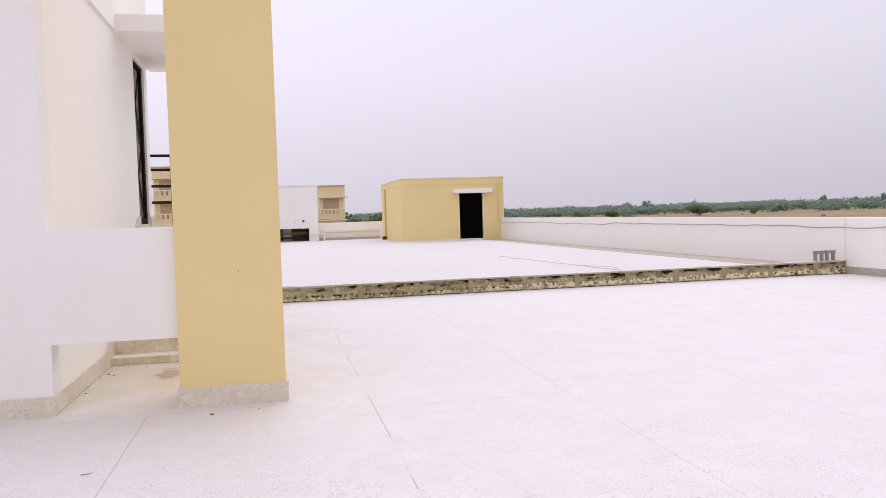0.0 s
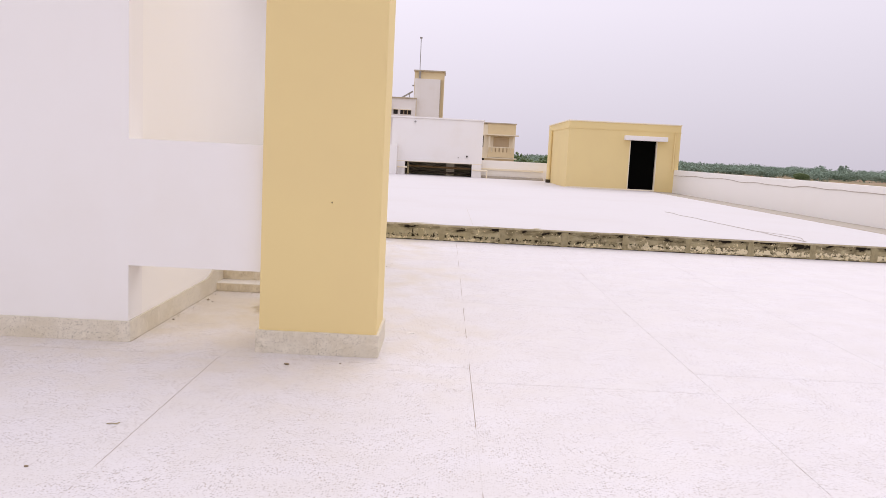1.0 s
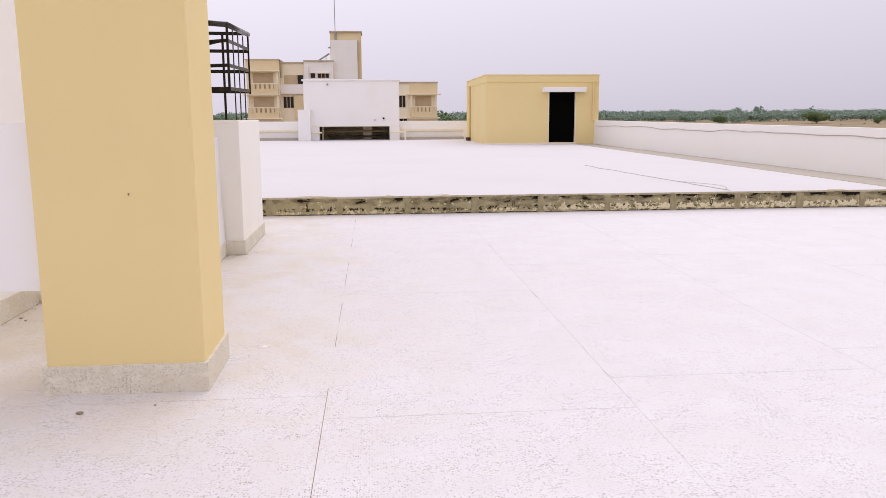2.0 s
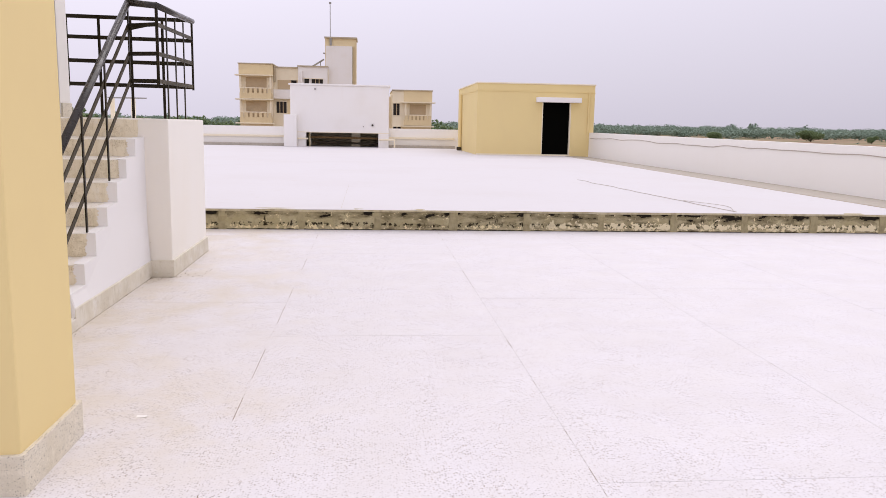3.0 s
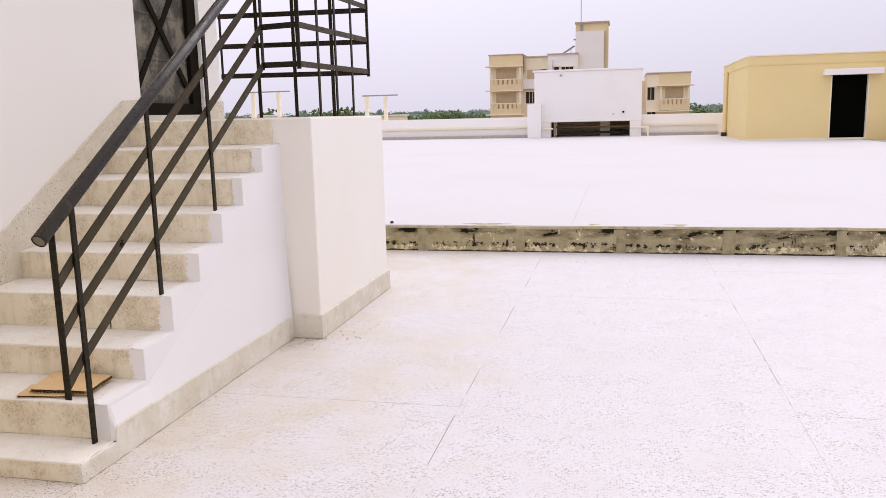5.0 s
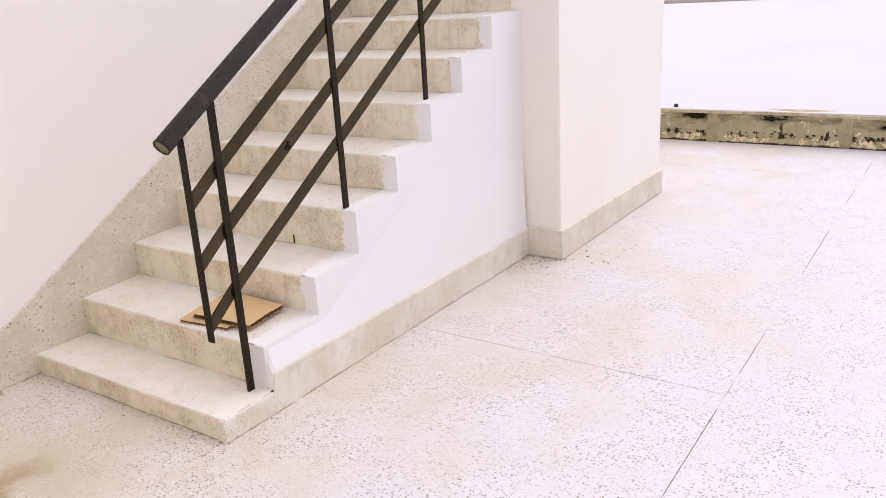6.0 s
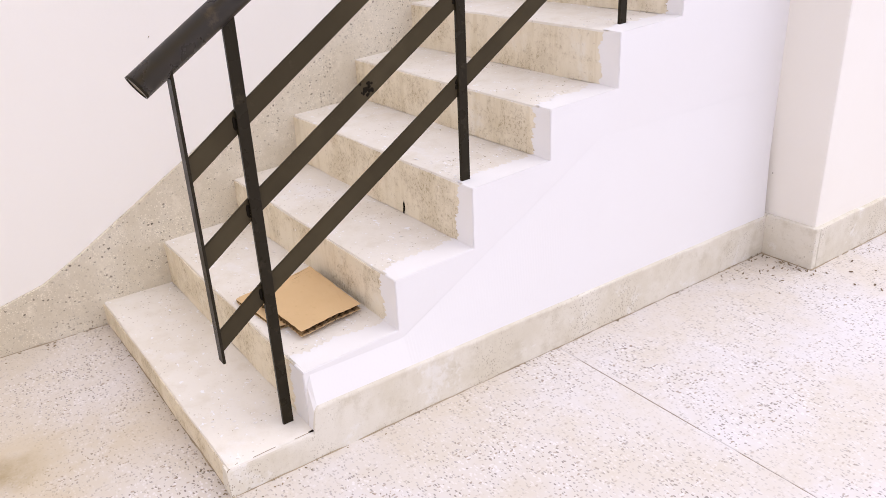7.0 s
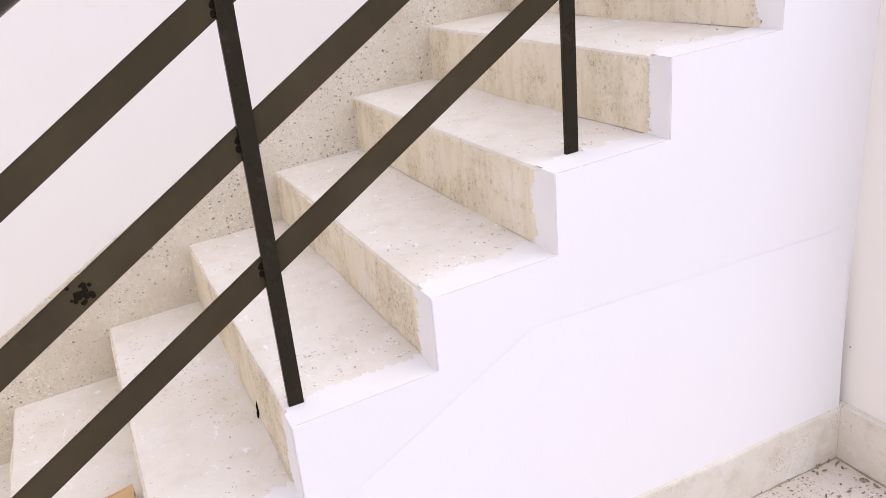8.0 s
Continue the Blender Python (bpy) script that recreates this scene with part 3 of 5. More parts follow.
par_e = parapet("wall_east", EAST, EAST + 0.2, SOUTH, LEDGE + 0.02, -0.4, 1.155, "white painted roof parapet with a grey base and sagging cable")
par_far = thing("wall_east", (east_at(24), 24, UP), "white painted roof parapet running on to the ochre hut", "parapet", kind="structure")
y0, y1 = LEDGE + 0.022, HUT_Y - 0.002
part("wall", hexa(bmesh.new(), [(east_at(y0), y0, -0.4), (east_at(y0) + 0.22, y0, -0.4), (east_at(y1) + 0.22, y1, -0.4), (east_at(y1), y1, -0.4)], [(east_at(y0), y0, 1.155), (east_at(y0) + 0.22, y0, 1.155), (east_at(y1) + 0.22, y1, 1.250), (east_at(y1), y1, 1.250)]), LIFTED_WHITE, par_far)
parapet("wall_east", 9.66, 9.86, 41.95, NORTH - 0.002, -0.4, 1.22, "white painted roof parapet behind the hut")
part("skirting", boxed(EAST - 0.02, EAST - 0.001, SOUTH, LEDGE + 0.05, -0.003, 0.15, bevel=0.004), ROOF_CEMENT, par_e, "grey cement skirting")
for x0, x1 in ((WEST, -3.33), (1.54, 9.86)):
    par_n = parapet("wall_north", x0, x1, NORTH, NORTH + 0.2, -0.4, 1.225, "white painted roof parapet with a cream kerb")
    part("kerb", boxed(x0, min(x1, 4.9), NORTH - 0.35, NORTH - 0.002, UP - 0.01, 0.40, bevel=0.02), ROOF_CEMENT, par_n, "grey cement kerb")
    part("ledge", boxed(x0, min(x1, 4.9), NORTH - 0.09, NORTH - 0.002, 0.70, 0.80, bevel=0.01), CREAM, par_n)
parapet("wall_south", WEST, EAST - 0.002, SOUTH - 0.2, SOUTH, -0.4, 1.16, "white painted roof parapet")
parapet("wall_west", WEST - 0.2, WEST - 0.002, SOUTH - 0.2, NORTH + 0.2, -0.4, 1.16, "white painted roof parapet")

# the stair tower
tower = thing("wall_stair", (-5, 8, 0), "white painted stair tower wall with a door opening", "wall", kind="structure")
DOOR_Y0, DOOR_Y1, DOOR_Z0, DOOR_Z1 = 9.92, 10.78, 1.47, 3.66
END_Y = 11.05
front = [(-9.0, -0.003), (WALL_X, -0.003), (WALL_X, 0.55), (-1.5945, 0.55), (-1.5945, 1.437), (WALL_X, 1.437), (WALL_X, 4.75), (-9.0, 4.75)]
part("front_wall", prism(bmesh.new(), front, "y", FRONT_Y, FRONT_Y + 0.25), WHITE, tower, "white wall running into a beam")
part("side_wall", boxed(WALL_X - 0.23, WALL_X, FRONT_Y + 0.25, DOOR_Y0, -0.003, 3.70), LIFTED_WHITE, tower)
part("side_wall", boxed(WALL_X - 0.23, WALL_X, DOOR_Y1, END_Y, -0.003, 3.70, bevel=0.005), LIFTED_WHITE, tower)
part("sill", boxed(WALL_X - 0.23, WALL_X, DOOR_Y0, DOOR_Y1, -0.003, DOOR_Z0 - 0.004), SKIRT, tower)
part("upper_wall", boxed(WALL_X - 0.23, WALL_X + 0.03, FRONT_Y + 0.25, END_Y, 3.70, 4.75), LIFTED_WHITE, tower)
part("back_wall", boxed(-9.0, WALL_X - 0.23, END_Y - 0.25, END_Y, -0.003, 4.75), WHITE, tower)
part("left_wall", boxed(-9.0, -8.75, FRONT_Y + 0.25, END_Y - 0.25, -0.003, 4.75), WHITE, tower)
part("roof", boxed(-9.0, WALL_X - 0.23, FRONT_Y + 0.25, END_Y - 0.25, 4.55, 4.75), WHITE, tower)
part("door_lintel", boxed(WALL_X - 0.23, WALL_X - 0.002, DOOR_Y0, DOOR_Y1, DOOR_Z1, 3.70), WHITE, tower)
part("skirting", boxed(-9.0, WALL_X + 0.018, FRONT_Y - 0.018, FRONT_Y - 0.001, -0.003, 0.15, bevel=0.004), SKIRT, tower, "grey terrazzo skirting")
canopy = solid("canopy", boxed(WALL_X + 0.03, -1.65, 8.63, 11.2, 3.695, 3.89), WHITE, "white concrete canopy over the stair landing", "canopy", "structure")


column = thing("column", (-1.18, 5.66, 0), "ochre painted square column on a grey terrazzo skirting", "column", kind="structure")
part("shaft", boxed(-1.594, -0.772, 5.37, 5.95, 0.0, 4.2, bevel=0.012), OCHRE, column)
part("skirting", rough_strip(-1.613, -0.753, 5.351, 5.969, -0.003, 0.160, 0.005, 4.0), SKIRT, column, "grey terrazzo skirting")


# ---- the stair ----
def tread_z(k, y):
    """Height of tread k at y: level at the first step, then falling towards the nose."""
    if k == 0:
        return TREADS[0]
    return TREADS[k] - FALL * max(0.0, min(1.0, 1 - (y - RISERS[k]) / (RISERS[k + 1] - RISERS[k])))


stair = thing("staircase", (-2.0, 8.6, 0), "cement staircase with white flank, terrazzo skirting and rough risers", "staircase", kind="structure")
for k, y in enumerate(RISERS):
    z = TREADS[k]
    nxt = RISERS[k + 1] if k < 8 else PL_Y0 + 0.02
    low = TREADS[k - 1] if k else 0.0
    if k < 8:
        edge = SIDE_X if k else -1.437
        rim = 0.05 if k else 0.0
        bm = boxed(WALL_X, edge - rim, y - 0.004, nxt + (0.02 if k else -0.002), low - 0.003 if k else -0.003, z, bevel=0.006)
        bmesh.ops.subdivide_edges(bm, edges=[e for e in bm.edges if abs(e.verts[0].co.x - e.verts[1].co.x) > 0.3], cuts=22, use_grid_fill=True)
        roughen(bm, 7.0, 0.0028, k)
        for v in bm.verts:
            if v.co.z > z - 0.05:
                v.co.z += tread_z(k, v.co.y) - z
        part("tread", bm, TREAD_CHIP, stair)
    edge = SIDE_X - 0.052 if k else -1.438
    bm = boxed(WALL_X + 0.002, edge, y - 0.007, y + 0.012, low, z - 0.007 - (FALL if 0 < k < 8 else 0.0))
    bmesh.ops.subdivide_edges(bm, edges=[e for e in bm.edges if abs(e.verts[0].co.x - e.verts[1].co.x) > 0.3], cuts=20, use_grid_fill=True)
    bmesh.ops.subdivide_edges(bm, edges=[e for e in bm.edges if abs(e.verts[0].co.z - e.verts[1].co.z) > 0.05], cuts=5, use_grid_fill=True)
    roughen(bm, 6.0, 0.004, k * 3)
    for v in bm.verts:
        if v.co.x > edge - 0.02 and k:
            v.co.x += 0.012 * noise.noise((v.co.z * 40, k * 5.1, 0))
    part("riser", bm, RISER, stair)

outline = []
for k in range(1, 8):
    outline += [(RISERS[k] - 0.0095, TREADS[k - 1] + 0.002 if k > 1 else 0.078), (RISERS[k] - 0.0095, TREADS[k] - FALL + 0.002)]
outline += [(PL_Y0 + 0.012, TREADS[7] + 0.002), (PL_Y0 + 0.012, 0.078)]
flank = prism(bmesh.new(), outline, "x", SIDE_X - 0.05, SIDE_X)
bmesh.ops.bevel(flank, geom=[e for e in flank.edges if max(v.co.x for v in e.verts) > SIDE_X - 0.001], offset=0.0018, segments=2, affect="EDGES")
part("flank", flank, FLANK_WHITE, stair, "white painted flank that wraps over the step edges")


def ragged(name, u0, u1, place, seed):
    """A thin film of paint from the flank inwards, with an uneven inner edge."""
    bm = bmesh.new()
    n = 64
    rows = []
    for i in range(n + 1):
        u = u0 + (u1 - u0) * i / n
        w = 0.050 + 0.030 * (1 + noise.noise((u * 14, seed, 0))) + 0.014 * noise.noise((u * 70, seed, 4)) + 0.012 * noise.noise((u * 190, seed, 7))
        rows.append([bm.verts.new(place(u, d)) for d in (0.0018, w)])
    for r0, r1 in zip(rows, rows[1:]):
        bm.faces.new((r0[0], r1[0], r1[1], r0[1]))
    bmesh.ops.recalc_face_normals(bm, faces=bm.faces)
    bmesh.ops.solidify(bm, geom=bm.faces[:], thickness=0.0004)
    part(name, bm, FLANK_WHITE, stair)


for k in range(1, 8):
    ragged("paint_wash", TREADS[k - 1] + 0.001, TREADS[k] - FALL - 0.001, lambda u, d, y=RISERS[k] - 0.0099: (SIDE_X - (0.0018 + (d - 0.0018) * 0.85), y, u), k * 5.7)
    ragged("paint_wash", RISERS[k] - 0.002, RISERS[k + 1] - 0.004, lambda u, d, k=k: (SIDE_X - d, u, tread_z(k, u) + 0.0024), k * 3.3)
part("landing", boxed(WALL_X, PL_X, PL_Y0, PL_Y1, -0.003, LANDING, bevel=0.01), SHADE_WARM_WHITE, stair, "white painted landing block")
part("landing_top", boxed(WALL_X + 0.002, PL_X - 0.03, PL_Y0 + 0.03, PL_Y1 - 0.02, LANDING - 0.01, LANDING + 0.004), TREAD_CHIP, stair)


def stair_skirting():
    """One trowelled strip from the corner of the first step to the landing block: low beside that step, then full height."""
    bm = bmesh.new()
    n = 220
    cols = []
    for i in range(n + 1):
        y = RISERS[0] - 0.010 + (PL_Y0 - 0.019 - RISERS[0] + 0.010) * i / n
        rise = max(0.0, min(1.0, (y - RISERS[1] + 0.012) / 0.012))
        rise = rise * rise * (3 - 2 * rise)
        top = 0.0795 + 0.0675 * rise + (0.005 * noise.noise((y * 6, 1.3, 0)) + 0.0025 * noise.noise((y * 23, 4.1, 0))) * (0.25 + 0.75 * rise)
        face = -1.4335 + 0.0022 * noise.noise((y * 5, 7.7, 0)) + 0.001 * noise.noise((y * 31, 2.7, 0))
        inner = SIDE_X - 0.02
        brim, lip = (-1.4400, 0.0795 + 0.0705 * rise) if rise > 0 else (face - 0.006, top)
        cols.append([bm.verts.new(p) for p in ((inner, y, -0.003), (SIDE_X + 0.0005, y, lip + (0.080 + min(0.40, 0.55 * max(0.0, y - 8.12))) * rise), (brim, y, lip), (face - 0.0015, y, top - 0.002), (face, y, top - 0.007), (face + 0.001, y, 0.05), (face + 0.0015, y, -0.003))])
    for a, b in zip(cols, cols[1:]):
        for j in range(6):
            strip = bm.faces.new((a[j], b[j], b[j + 1], a[j + 1]))
            if j == 1 and b[1].co.z > 0.09:
                strip.material_index = 1          # the wall paint runs over the ledge
    bm.faces.new(cols[0])
    bm.faces.new(cols[-1][::-1])
    bmesh.ops.recalc_face_normals(bm, faces=bm.faces)
    return bm


part("skirting", stair_skirting(), SKIRT_PALE, stair, "pale worn terrazzo skirting").data.materials.append(FLANK_WHITE)
part("skirting", boxed(SIDE_X - 0.02, PL_X + 0.018, PL_Y0 - 0.018, PL_Y0 + 0.01, -0.003, 0.157, bevel=0.005), SKIRT_PALE, stair)
part("skirting", rough_strip(PL_X - 0.01, PL_X + 0.018, PL_Y0 + 0.011, PL_Y1 + 0.015, -0.003, 0.157, 0.004), SKIRT_PALE, stair)
for x0, x1, y0, y1 in ((-1.434, -1.4290, RISERS[0] - 0.005, PL_Y0 - 0.02), (WALL_X + 0.018, -1.422, RISERS[0] - 0.008, RISERS[0] - 0.003), (SIDE_X + 0.02, PL_X + 0.022, PL_Y0 - 0.023, PL_Y0 - 0.017), (PL_X + 0.016, PL_X + 0.022, PL_Y0 - 0.02, PL_Y1), (WALL_X + 0.014, WALL_X + 0.0195, FRONT_Y, RISERS[0])):
    bm = boxed(x0, x1, y0, y1, -0.002, 0.0015)
    long = max(x1 - x0, y1 - y0)
    bmesh.ops.subdivide_edges(bm, edges=[e for e in bm.edges if e.calc_length() > 0.1], cuts=int(long * 30), use_grid_fill=True)
    part("grout_line", roughen(bm, 22, 0.0035, x0), FLOOR_GROUT, stair, "thin dirty grout line")
crack = [(-1.4335, 7.591, 0.004), (-1.434, 7.5905, 0.045), (-1.4355, 7.593, 0.0785), (-1.442, 7.622, 0.0838), (-1.4375, 7.66, 0.0836), (-1.4395, 7.72, 0.0838), (-1.437, 7.77, 0.0836), (-1.438, 7.825, 0.0838)]
bm = bmesh.new()
for k, (a, b) in enumerate(zip(crack, crack[1:])):
    if k not in (3, 5):
        tube(bm, a, b, 0.0008, 6)
part("crack", bm, GROUT, stair, "thin dark crack along the step edge")
bm = bmesh.new()
for k in range(7):
    bmesh.ops.create_icosphere(bm, subdivisions=1, radius=0.0026 + 0.0008 * (k % 3), matrix=Matrix.Translation((-1.439 - 0.006 * noise.noise((k, 2, 0)), 7.812 + 0.004 * k, 0.084)) @ Matrix.Diagonal((1.3, 1.2, 0.35, 1)))
part("chip", bm, WELD, stair, "black speck at the step corner")
for y, z, r in ((8.3675, 0.47, 0.012), (8.365, 0.455, 0.008)):
    bm = bmesh.new()
    bmesh.ops.create_icosphere(bm, subdivisions=1, radius=r, matrix=Matrix.Translation((-1.806, y, z - 0.03)) @ Matrix.Diagonal((0.28, 0.35, 1.5, 1)))
    part("chip", bm, WELD, stair, "dark chipped slit in the riser")

# sloping skirting on the stair wall
slope = [(FRONT_Y, 0.0), (FRONT_Y, 0.15), (7.30, 0.165), (7.43, 0.20), (7.56, 0.27), (9.70, 1.56), (DOOR_Y0 - 0.01, 1.57), (DOOR_Y0 - 0.01, 1.3), (9.5, 1.0), (7.9, 0.0)]
part("sloped_skirting", prism(bmesh.new(), slope, "x", WALL_X + 0.001, WALL_X + 0.016), SKIRT, tower, "grey terrazzo skirting rising with the stair")
part("skirting", boxed(WALL_X + 0.001, WALL_X + 0.016, DOOR_Y1 + 0.01, END_Y, LANDING + 0.005, 1.57), SKIRT, tower)


# ---- the stair railing ----
railing = thing("stair_railing", (-1.5, 7.79, TREADS[0]), "black enamelled steel stair railing with round handrail and three flats", "railing")
SL = 0.652


def rx(y):
    """The rail leans inwards a little as it climbs."""
    return -1.522 - 0.028 * (y - 7.79)


def hand(y):
    return 0.987 + SL * (y - 7.59)


TURN_Y = 9.80
OUT_X, BACK_Y = -1.335, 11.22
TX = rx(TURN_Y)
TOP = hand(TURN_Y)
FOOT = (-1.507, 7.585, hand(7.585))
part("handrail", tube(bmesh.new(), FOOT, (TX, TURN_Y + 0.01, TOP), 0.0285, 28), GLOSS, railing, smooth=True)
run = (Vector((TX, TURN_Y, TOP)) - Vector(FOOT)).normalized()
rim = tube(bmesh.new(), Vector(FOOT) - run * 0.004, Vector(FOOT) + run * 0.001, 0.0287, 28, cap=False)
bmesh.ops.solidify(rim, geom=rim.faces[:], thickness=0.0035)
part("handrail_rim", rim, POST_BLACK, railing)
part("handrail_end", tube(bmesh.new(), Vector(FOOT) - run * 0.0012, Vector(FOOT) + run * 0.001, 0.0250, 24), BARE_STEEL, railing, "dull steel end cap")
part("handrail", tube(bmesh.new(), (TX, TURN_Y, TOP), (OUT_X, TURN_Y, 2.41), 0.0285, 24), GLOSS, railing, smooth=True)
part("handrail", tube(bmesh.new(), (OUT_X, TURN_Y - 0.01, 2.41), (OUT_X, BACK_Y + 0.02, 2.452), 0.0285, 24), GLOSS, railing, smooth=True)
FLATS = (0.235, 0.438, 0.650)
LEVELS = (2.232, 1.990, 1.757)           # where the flats reach the turn
OUTER = (2.250, 1.998, 1.758)            # at the outer corner
BACK = (2.272, 2.020, 1.776)             # and at the far corner
P0, P1 = 7.650, 7.789
for off, lev, out, back in zip(FLATS, LEVELS, OUTER, BACK):
    a = (rx(P1) + 0.004, P1, hand(P1) - off)
    part("flat_bar", flat(bmesh.new(), (-1.505, P0 + 0.002, hand(P0 + 0.002) - off), (a[0] - 0.004, a[1] - 0.006, a[2] - 0.006 * SL), 0.007, 0.046), ENAMEL, railing)
    part("flat_bar", flat(bmesh.new(), a, (TX, TURN_Y, lev), 0.007, 0.046), ENAMEL, railing)
    # the bar across the turn takes the blacker enamel: its shade in the colour
    part("flat_bar", flat(bmesh.new(), (TX, TURN_Y, lev), (OUT_X, TURN_Y, out), 0.007, 0.036), POST_BLACK, railing)
    part("flat_bar", flat(bmesh.new(), (OUT_X, TURN_Y, out), (OUT_X, BACK_Y, back), 0.007, 0.038), ENAMEL, railing)
part("gusset", prism(bmesh.new(), [(TX, LEVELS[0] - 0.045), (OUT_X - 0.02, OUTER[0] - 0.01), (OUT_X - 0.02, OUTER[0] + 0.012), (TX, LEVELS[0] + 0.016)], "y", TURN_Y - 0.006, TURN_Y - 0.0036), POST_BLACK, railing)
for lev in (2.470, 2.262, 2.020, 1.780):
    # back bars too: their unlit side is put into the blacker enamel
    part("flat_bar", bar(bmesh.new(), (OUT_X, BACK_Y, lev - 0.012), (-2.622, BACK_Y, lev), 0.007, 0.040), POST_BLACK, railing)


def post(x, y, z0, z1, wx=0.010, wy=0.028):
    part("post", boxed(x - wx / 2, x + wx / 2, y - wy / 2, y + wy / 2, z0, z1, bevel=0.0015), POST_BLACK, railing)


def weld(x, y, z):
    bm = bmesh.new()
    bmesh.ops.create_icosphere(bm, subdivisions=2, radius=0.009, matrix=Matrix.Diagonal((0.7, 0.8, 1.9, 1)))
    roughen(bm, 90, 0.004, y)
    bmesh.ops.translate(bm, verts=bm.verts, vec=(x, y, z))
    for k in range(14):
        along = 0.034 * (k / 13) ** 1.3 - 0.004
        spot = Matrix.Translation((x + 0.0012, y - along, z - along * SL + 0.014 * noise.noise((k * 2.3, y * 9, z)))) @ Matrix.Diagonal((0.12, 1, 1.3, 1))
        bmesh.ops.create_icosphere(bm, subdivisions=1, radius=0.0085 * (1 - 0.6 * k / 13), matrix=spot)
    part("weld", bm, WELD, railing, "burnt black weld bead")


post(-1.505, P0, hand(P0) - 0.70, hand(P0) - 0.02, 0.028, 0.007)
for y, z in ((P1, TREADS[0]), (8.395, TREADS[3]), (9.006, TREADS[5])):
    post(rx(y) + 0.009, y, z - 0.012, hand(y) - 0.02)
    for off in FLATS:
        weld(rx(y) + 0.003, y - 0.016, hand(y - 0.016) - off)
post(TX, TURN_Y, LEVELS[2] - 0.03, TOP)
post(OUT_X, TURN_Y, LEVELS[2] - 0.03, 2.39, 0.026, 0.012)
for y in (10.135, 10.47, 10.82):
    post(OUT_X, y, LANDING + 0.003, 2.39)
post(OUT_X, BACK_Y, LEVELS[2] - 0.02, 2.455, 0.02, 0.02)
for x in (-2.283, -1.963, -1.638):
    post(x, BACK_Y, LANDING + 0.003, 2.455, 0.028, 0.010)
post(-2.606, BACK_Y, 1.75, 2.48, 0.018, 0.010)


# ---- the landing door ----
door = thing("door", (WALL_X - 0.05, 10.35, DOOR_Z0), "closed black steel door with cross brace and dusty grey panels", "door")
DX = WALL_X - 0.06
part("sheet", boxed(DX - 0.02, DX - 0.005, DOOR_Y0 + 0.03, DOOR_Y1 - 0.03, DOOR_Z0 + 0.05, DOOR_Z1 - 0.03), DOOR_SHEET, door, "dusty grey sheet")
for y0, y1, z0, z1 in ((DOOR_Y0, DOOR_Y0 + 0.04, DOOR_Z0, DOOR_Z1), (DOOR_Y1 - 0.12, DOOR_Y1, DOOR_Z0, DOOR_Z1), (DOOR_Y0 + 0.04, DOOR_Y1 - 0.12, DOOR_Z0, DOOR_Z0 + 0.08), (DOOR_Y0 + 0.04, DOOR_Y1 - 0.12, DOOR_Z1 - 0.06, DOOR_Z1)):
    part("frame", boxed(DX - 0.03, DX + 0.03, y0, y1, z0, z1, bevel=0.003), WELD, door)
for z0, z1 in ((DOOR_Z0 + 0.15, DOOR_Z0 + 1.06), (DOOR_Z0 + 1.06, DOOR_Z1 - 0.1)):
    part("brace", bar(bmesh.new(), (DX, DOOR_Y0 + 0.04, z0), (DX, DOOR_Y1 - 0.12, z1), 0.008, 0.050), WELD, door)
    part("brace", bar(bmesh.new(), (DX + 0.008, DOOR_Y0 + 0.04, z1), (DX + 0.008, DOOR_Y1 - 0.12, z0), 0.008, 0.050), WELD, door)
for k in range(6):
    z = DOOR_Z0 + 0.38 + k * 0.31
    part("rib", boxed(DX - 0.005, DX + 0.001, DOOR_Y0 + 0.05, DOOR_Y1 - 0.13, z, z + 0.018, bevel=0.003), DOOR_SHEET, door)


# ---- the roof hut ----
hut = thing("roof_hut", (7.4, 38, UP), "ochre painted roof hut with a dark doorway and white lintel", "hut")
HX0, HX1, HY0, HY1, HZ = 4.95, 9.86, 35.04, 41.9, 3.17
DX0, DX1, DZ = 7.71, 8.82, 2.44
part("wall", boxed(HX0, DX0 - 0.05, HY0, HY0 + 0.23, 0.0, HZ), OCHRE, hut)
part("wall", boxed(DX1 + 0.05, HX1, HY0, HY0 + 0.23, 0.0, HZ), OCHRE, hut)
part("wall", boxed(DX0 - 0.05, DX1 + 0.05, HY0, HY0 + 0.23, DZ + 0.05, HZ), OCHRE, hut)
part("wall", boxed(HX0, HX0 + 0.23, HY0 + 0.23, HY1, 0.0, HZ), OCHRE, hut)
part("wall", boxed(HX1 - 0.23, HX1, HY0 + 0.23, HY1, 0.0, HZ), OCHRE, hut)
part("wall", boxed(HX0 + 0.23, HX1 - 0.23, HY1 - 0.23, HY1, 0.0, HZ), OCHRE, hut)
part("roof", boxed(HX0 + 0.23, HX1 - 0.23, HY0 + 0.23, HY1 - 0.23, 2.7, 2.9), ROOF, hut)
part("coping", boxed(HX0 - 0.03, HX1 + 0.03, HY0 - 0.03, HY1 + 0.03, HZ, HZ + 0.05, bevel=0.01), CREAM, hut, "thin cream coping")
part("band", boxed(HX0 - 0.02, HX1 + 0.02, HY0 - 0.02, HY0 - 0.001, 2.86, 2.885), OCHRE, hut)
# black panel behind the doorway stands in for the room's shade
part("interior", boxed(DX0 - 0.04, DX1 + 0.04, HY0 + 0.16, HY0 + 0.18, UP, DZ + 0.04), DOORWAY_SHADE, hut, "black panel standing in for the dark inside")
for x0, x1 in ((DX0 - 0.05, DX0 - 0.015), (DX1 + 0.015, DX1 + 0.05)):
    part("jamb", boxed(x0, x1, HY0 - 0.012, HY0 + 0.15, UP + 0.05, DZ), CREAM, hut, "cream door jamb")
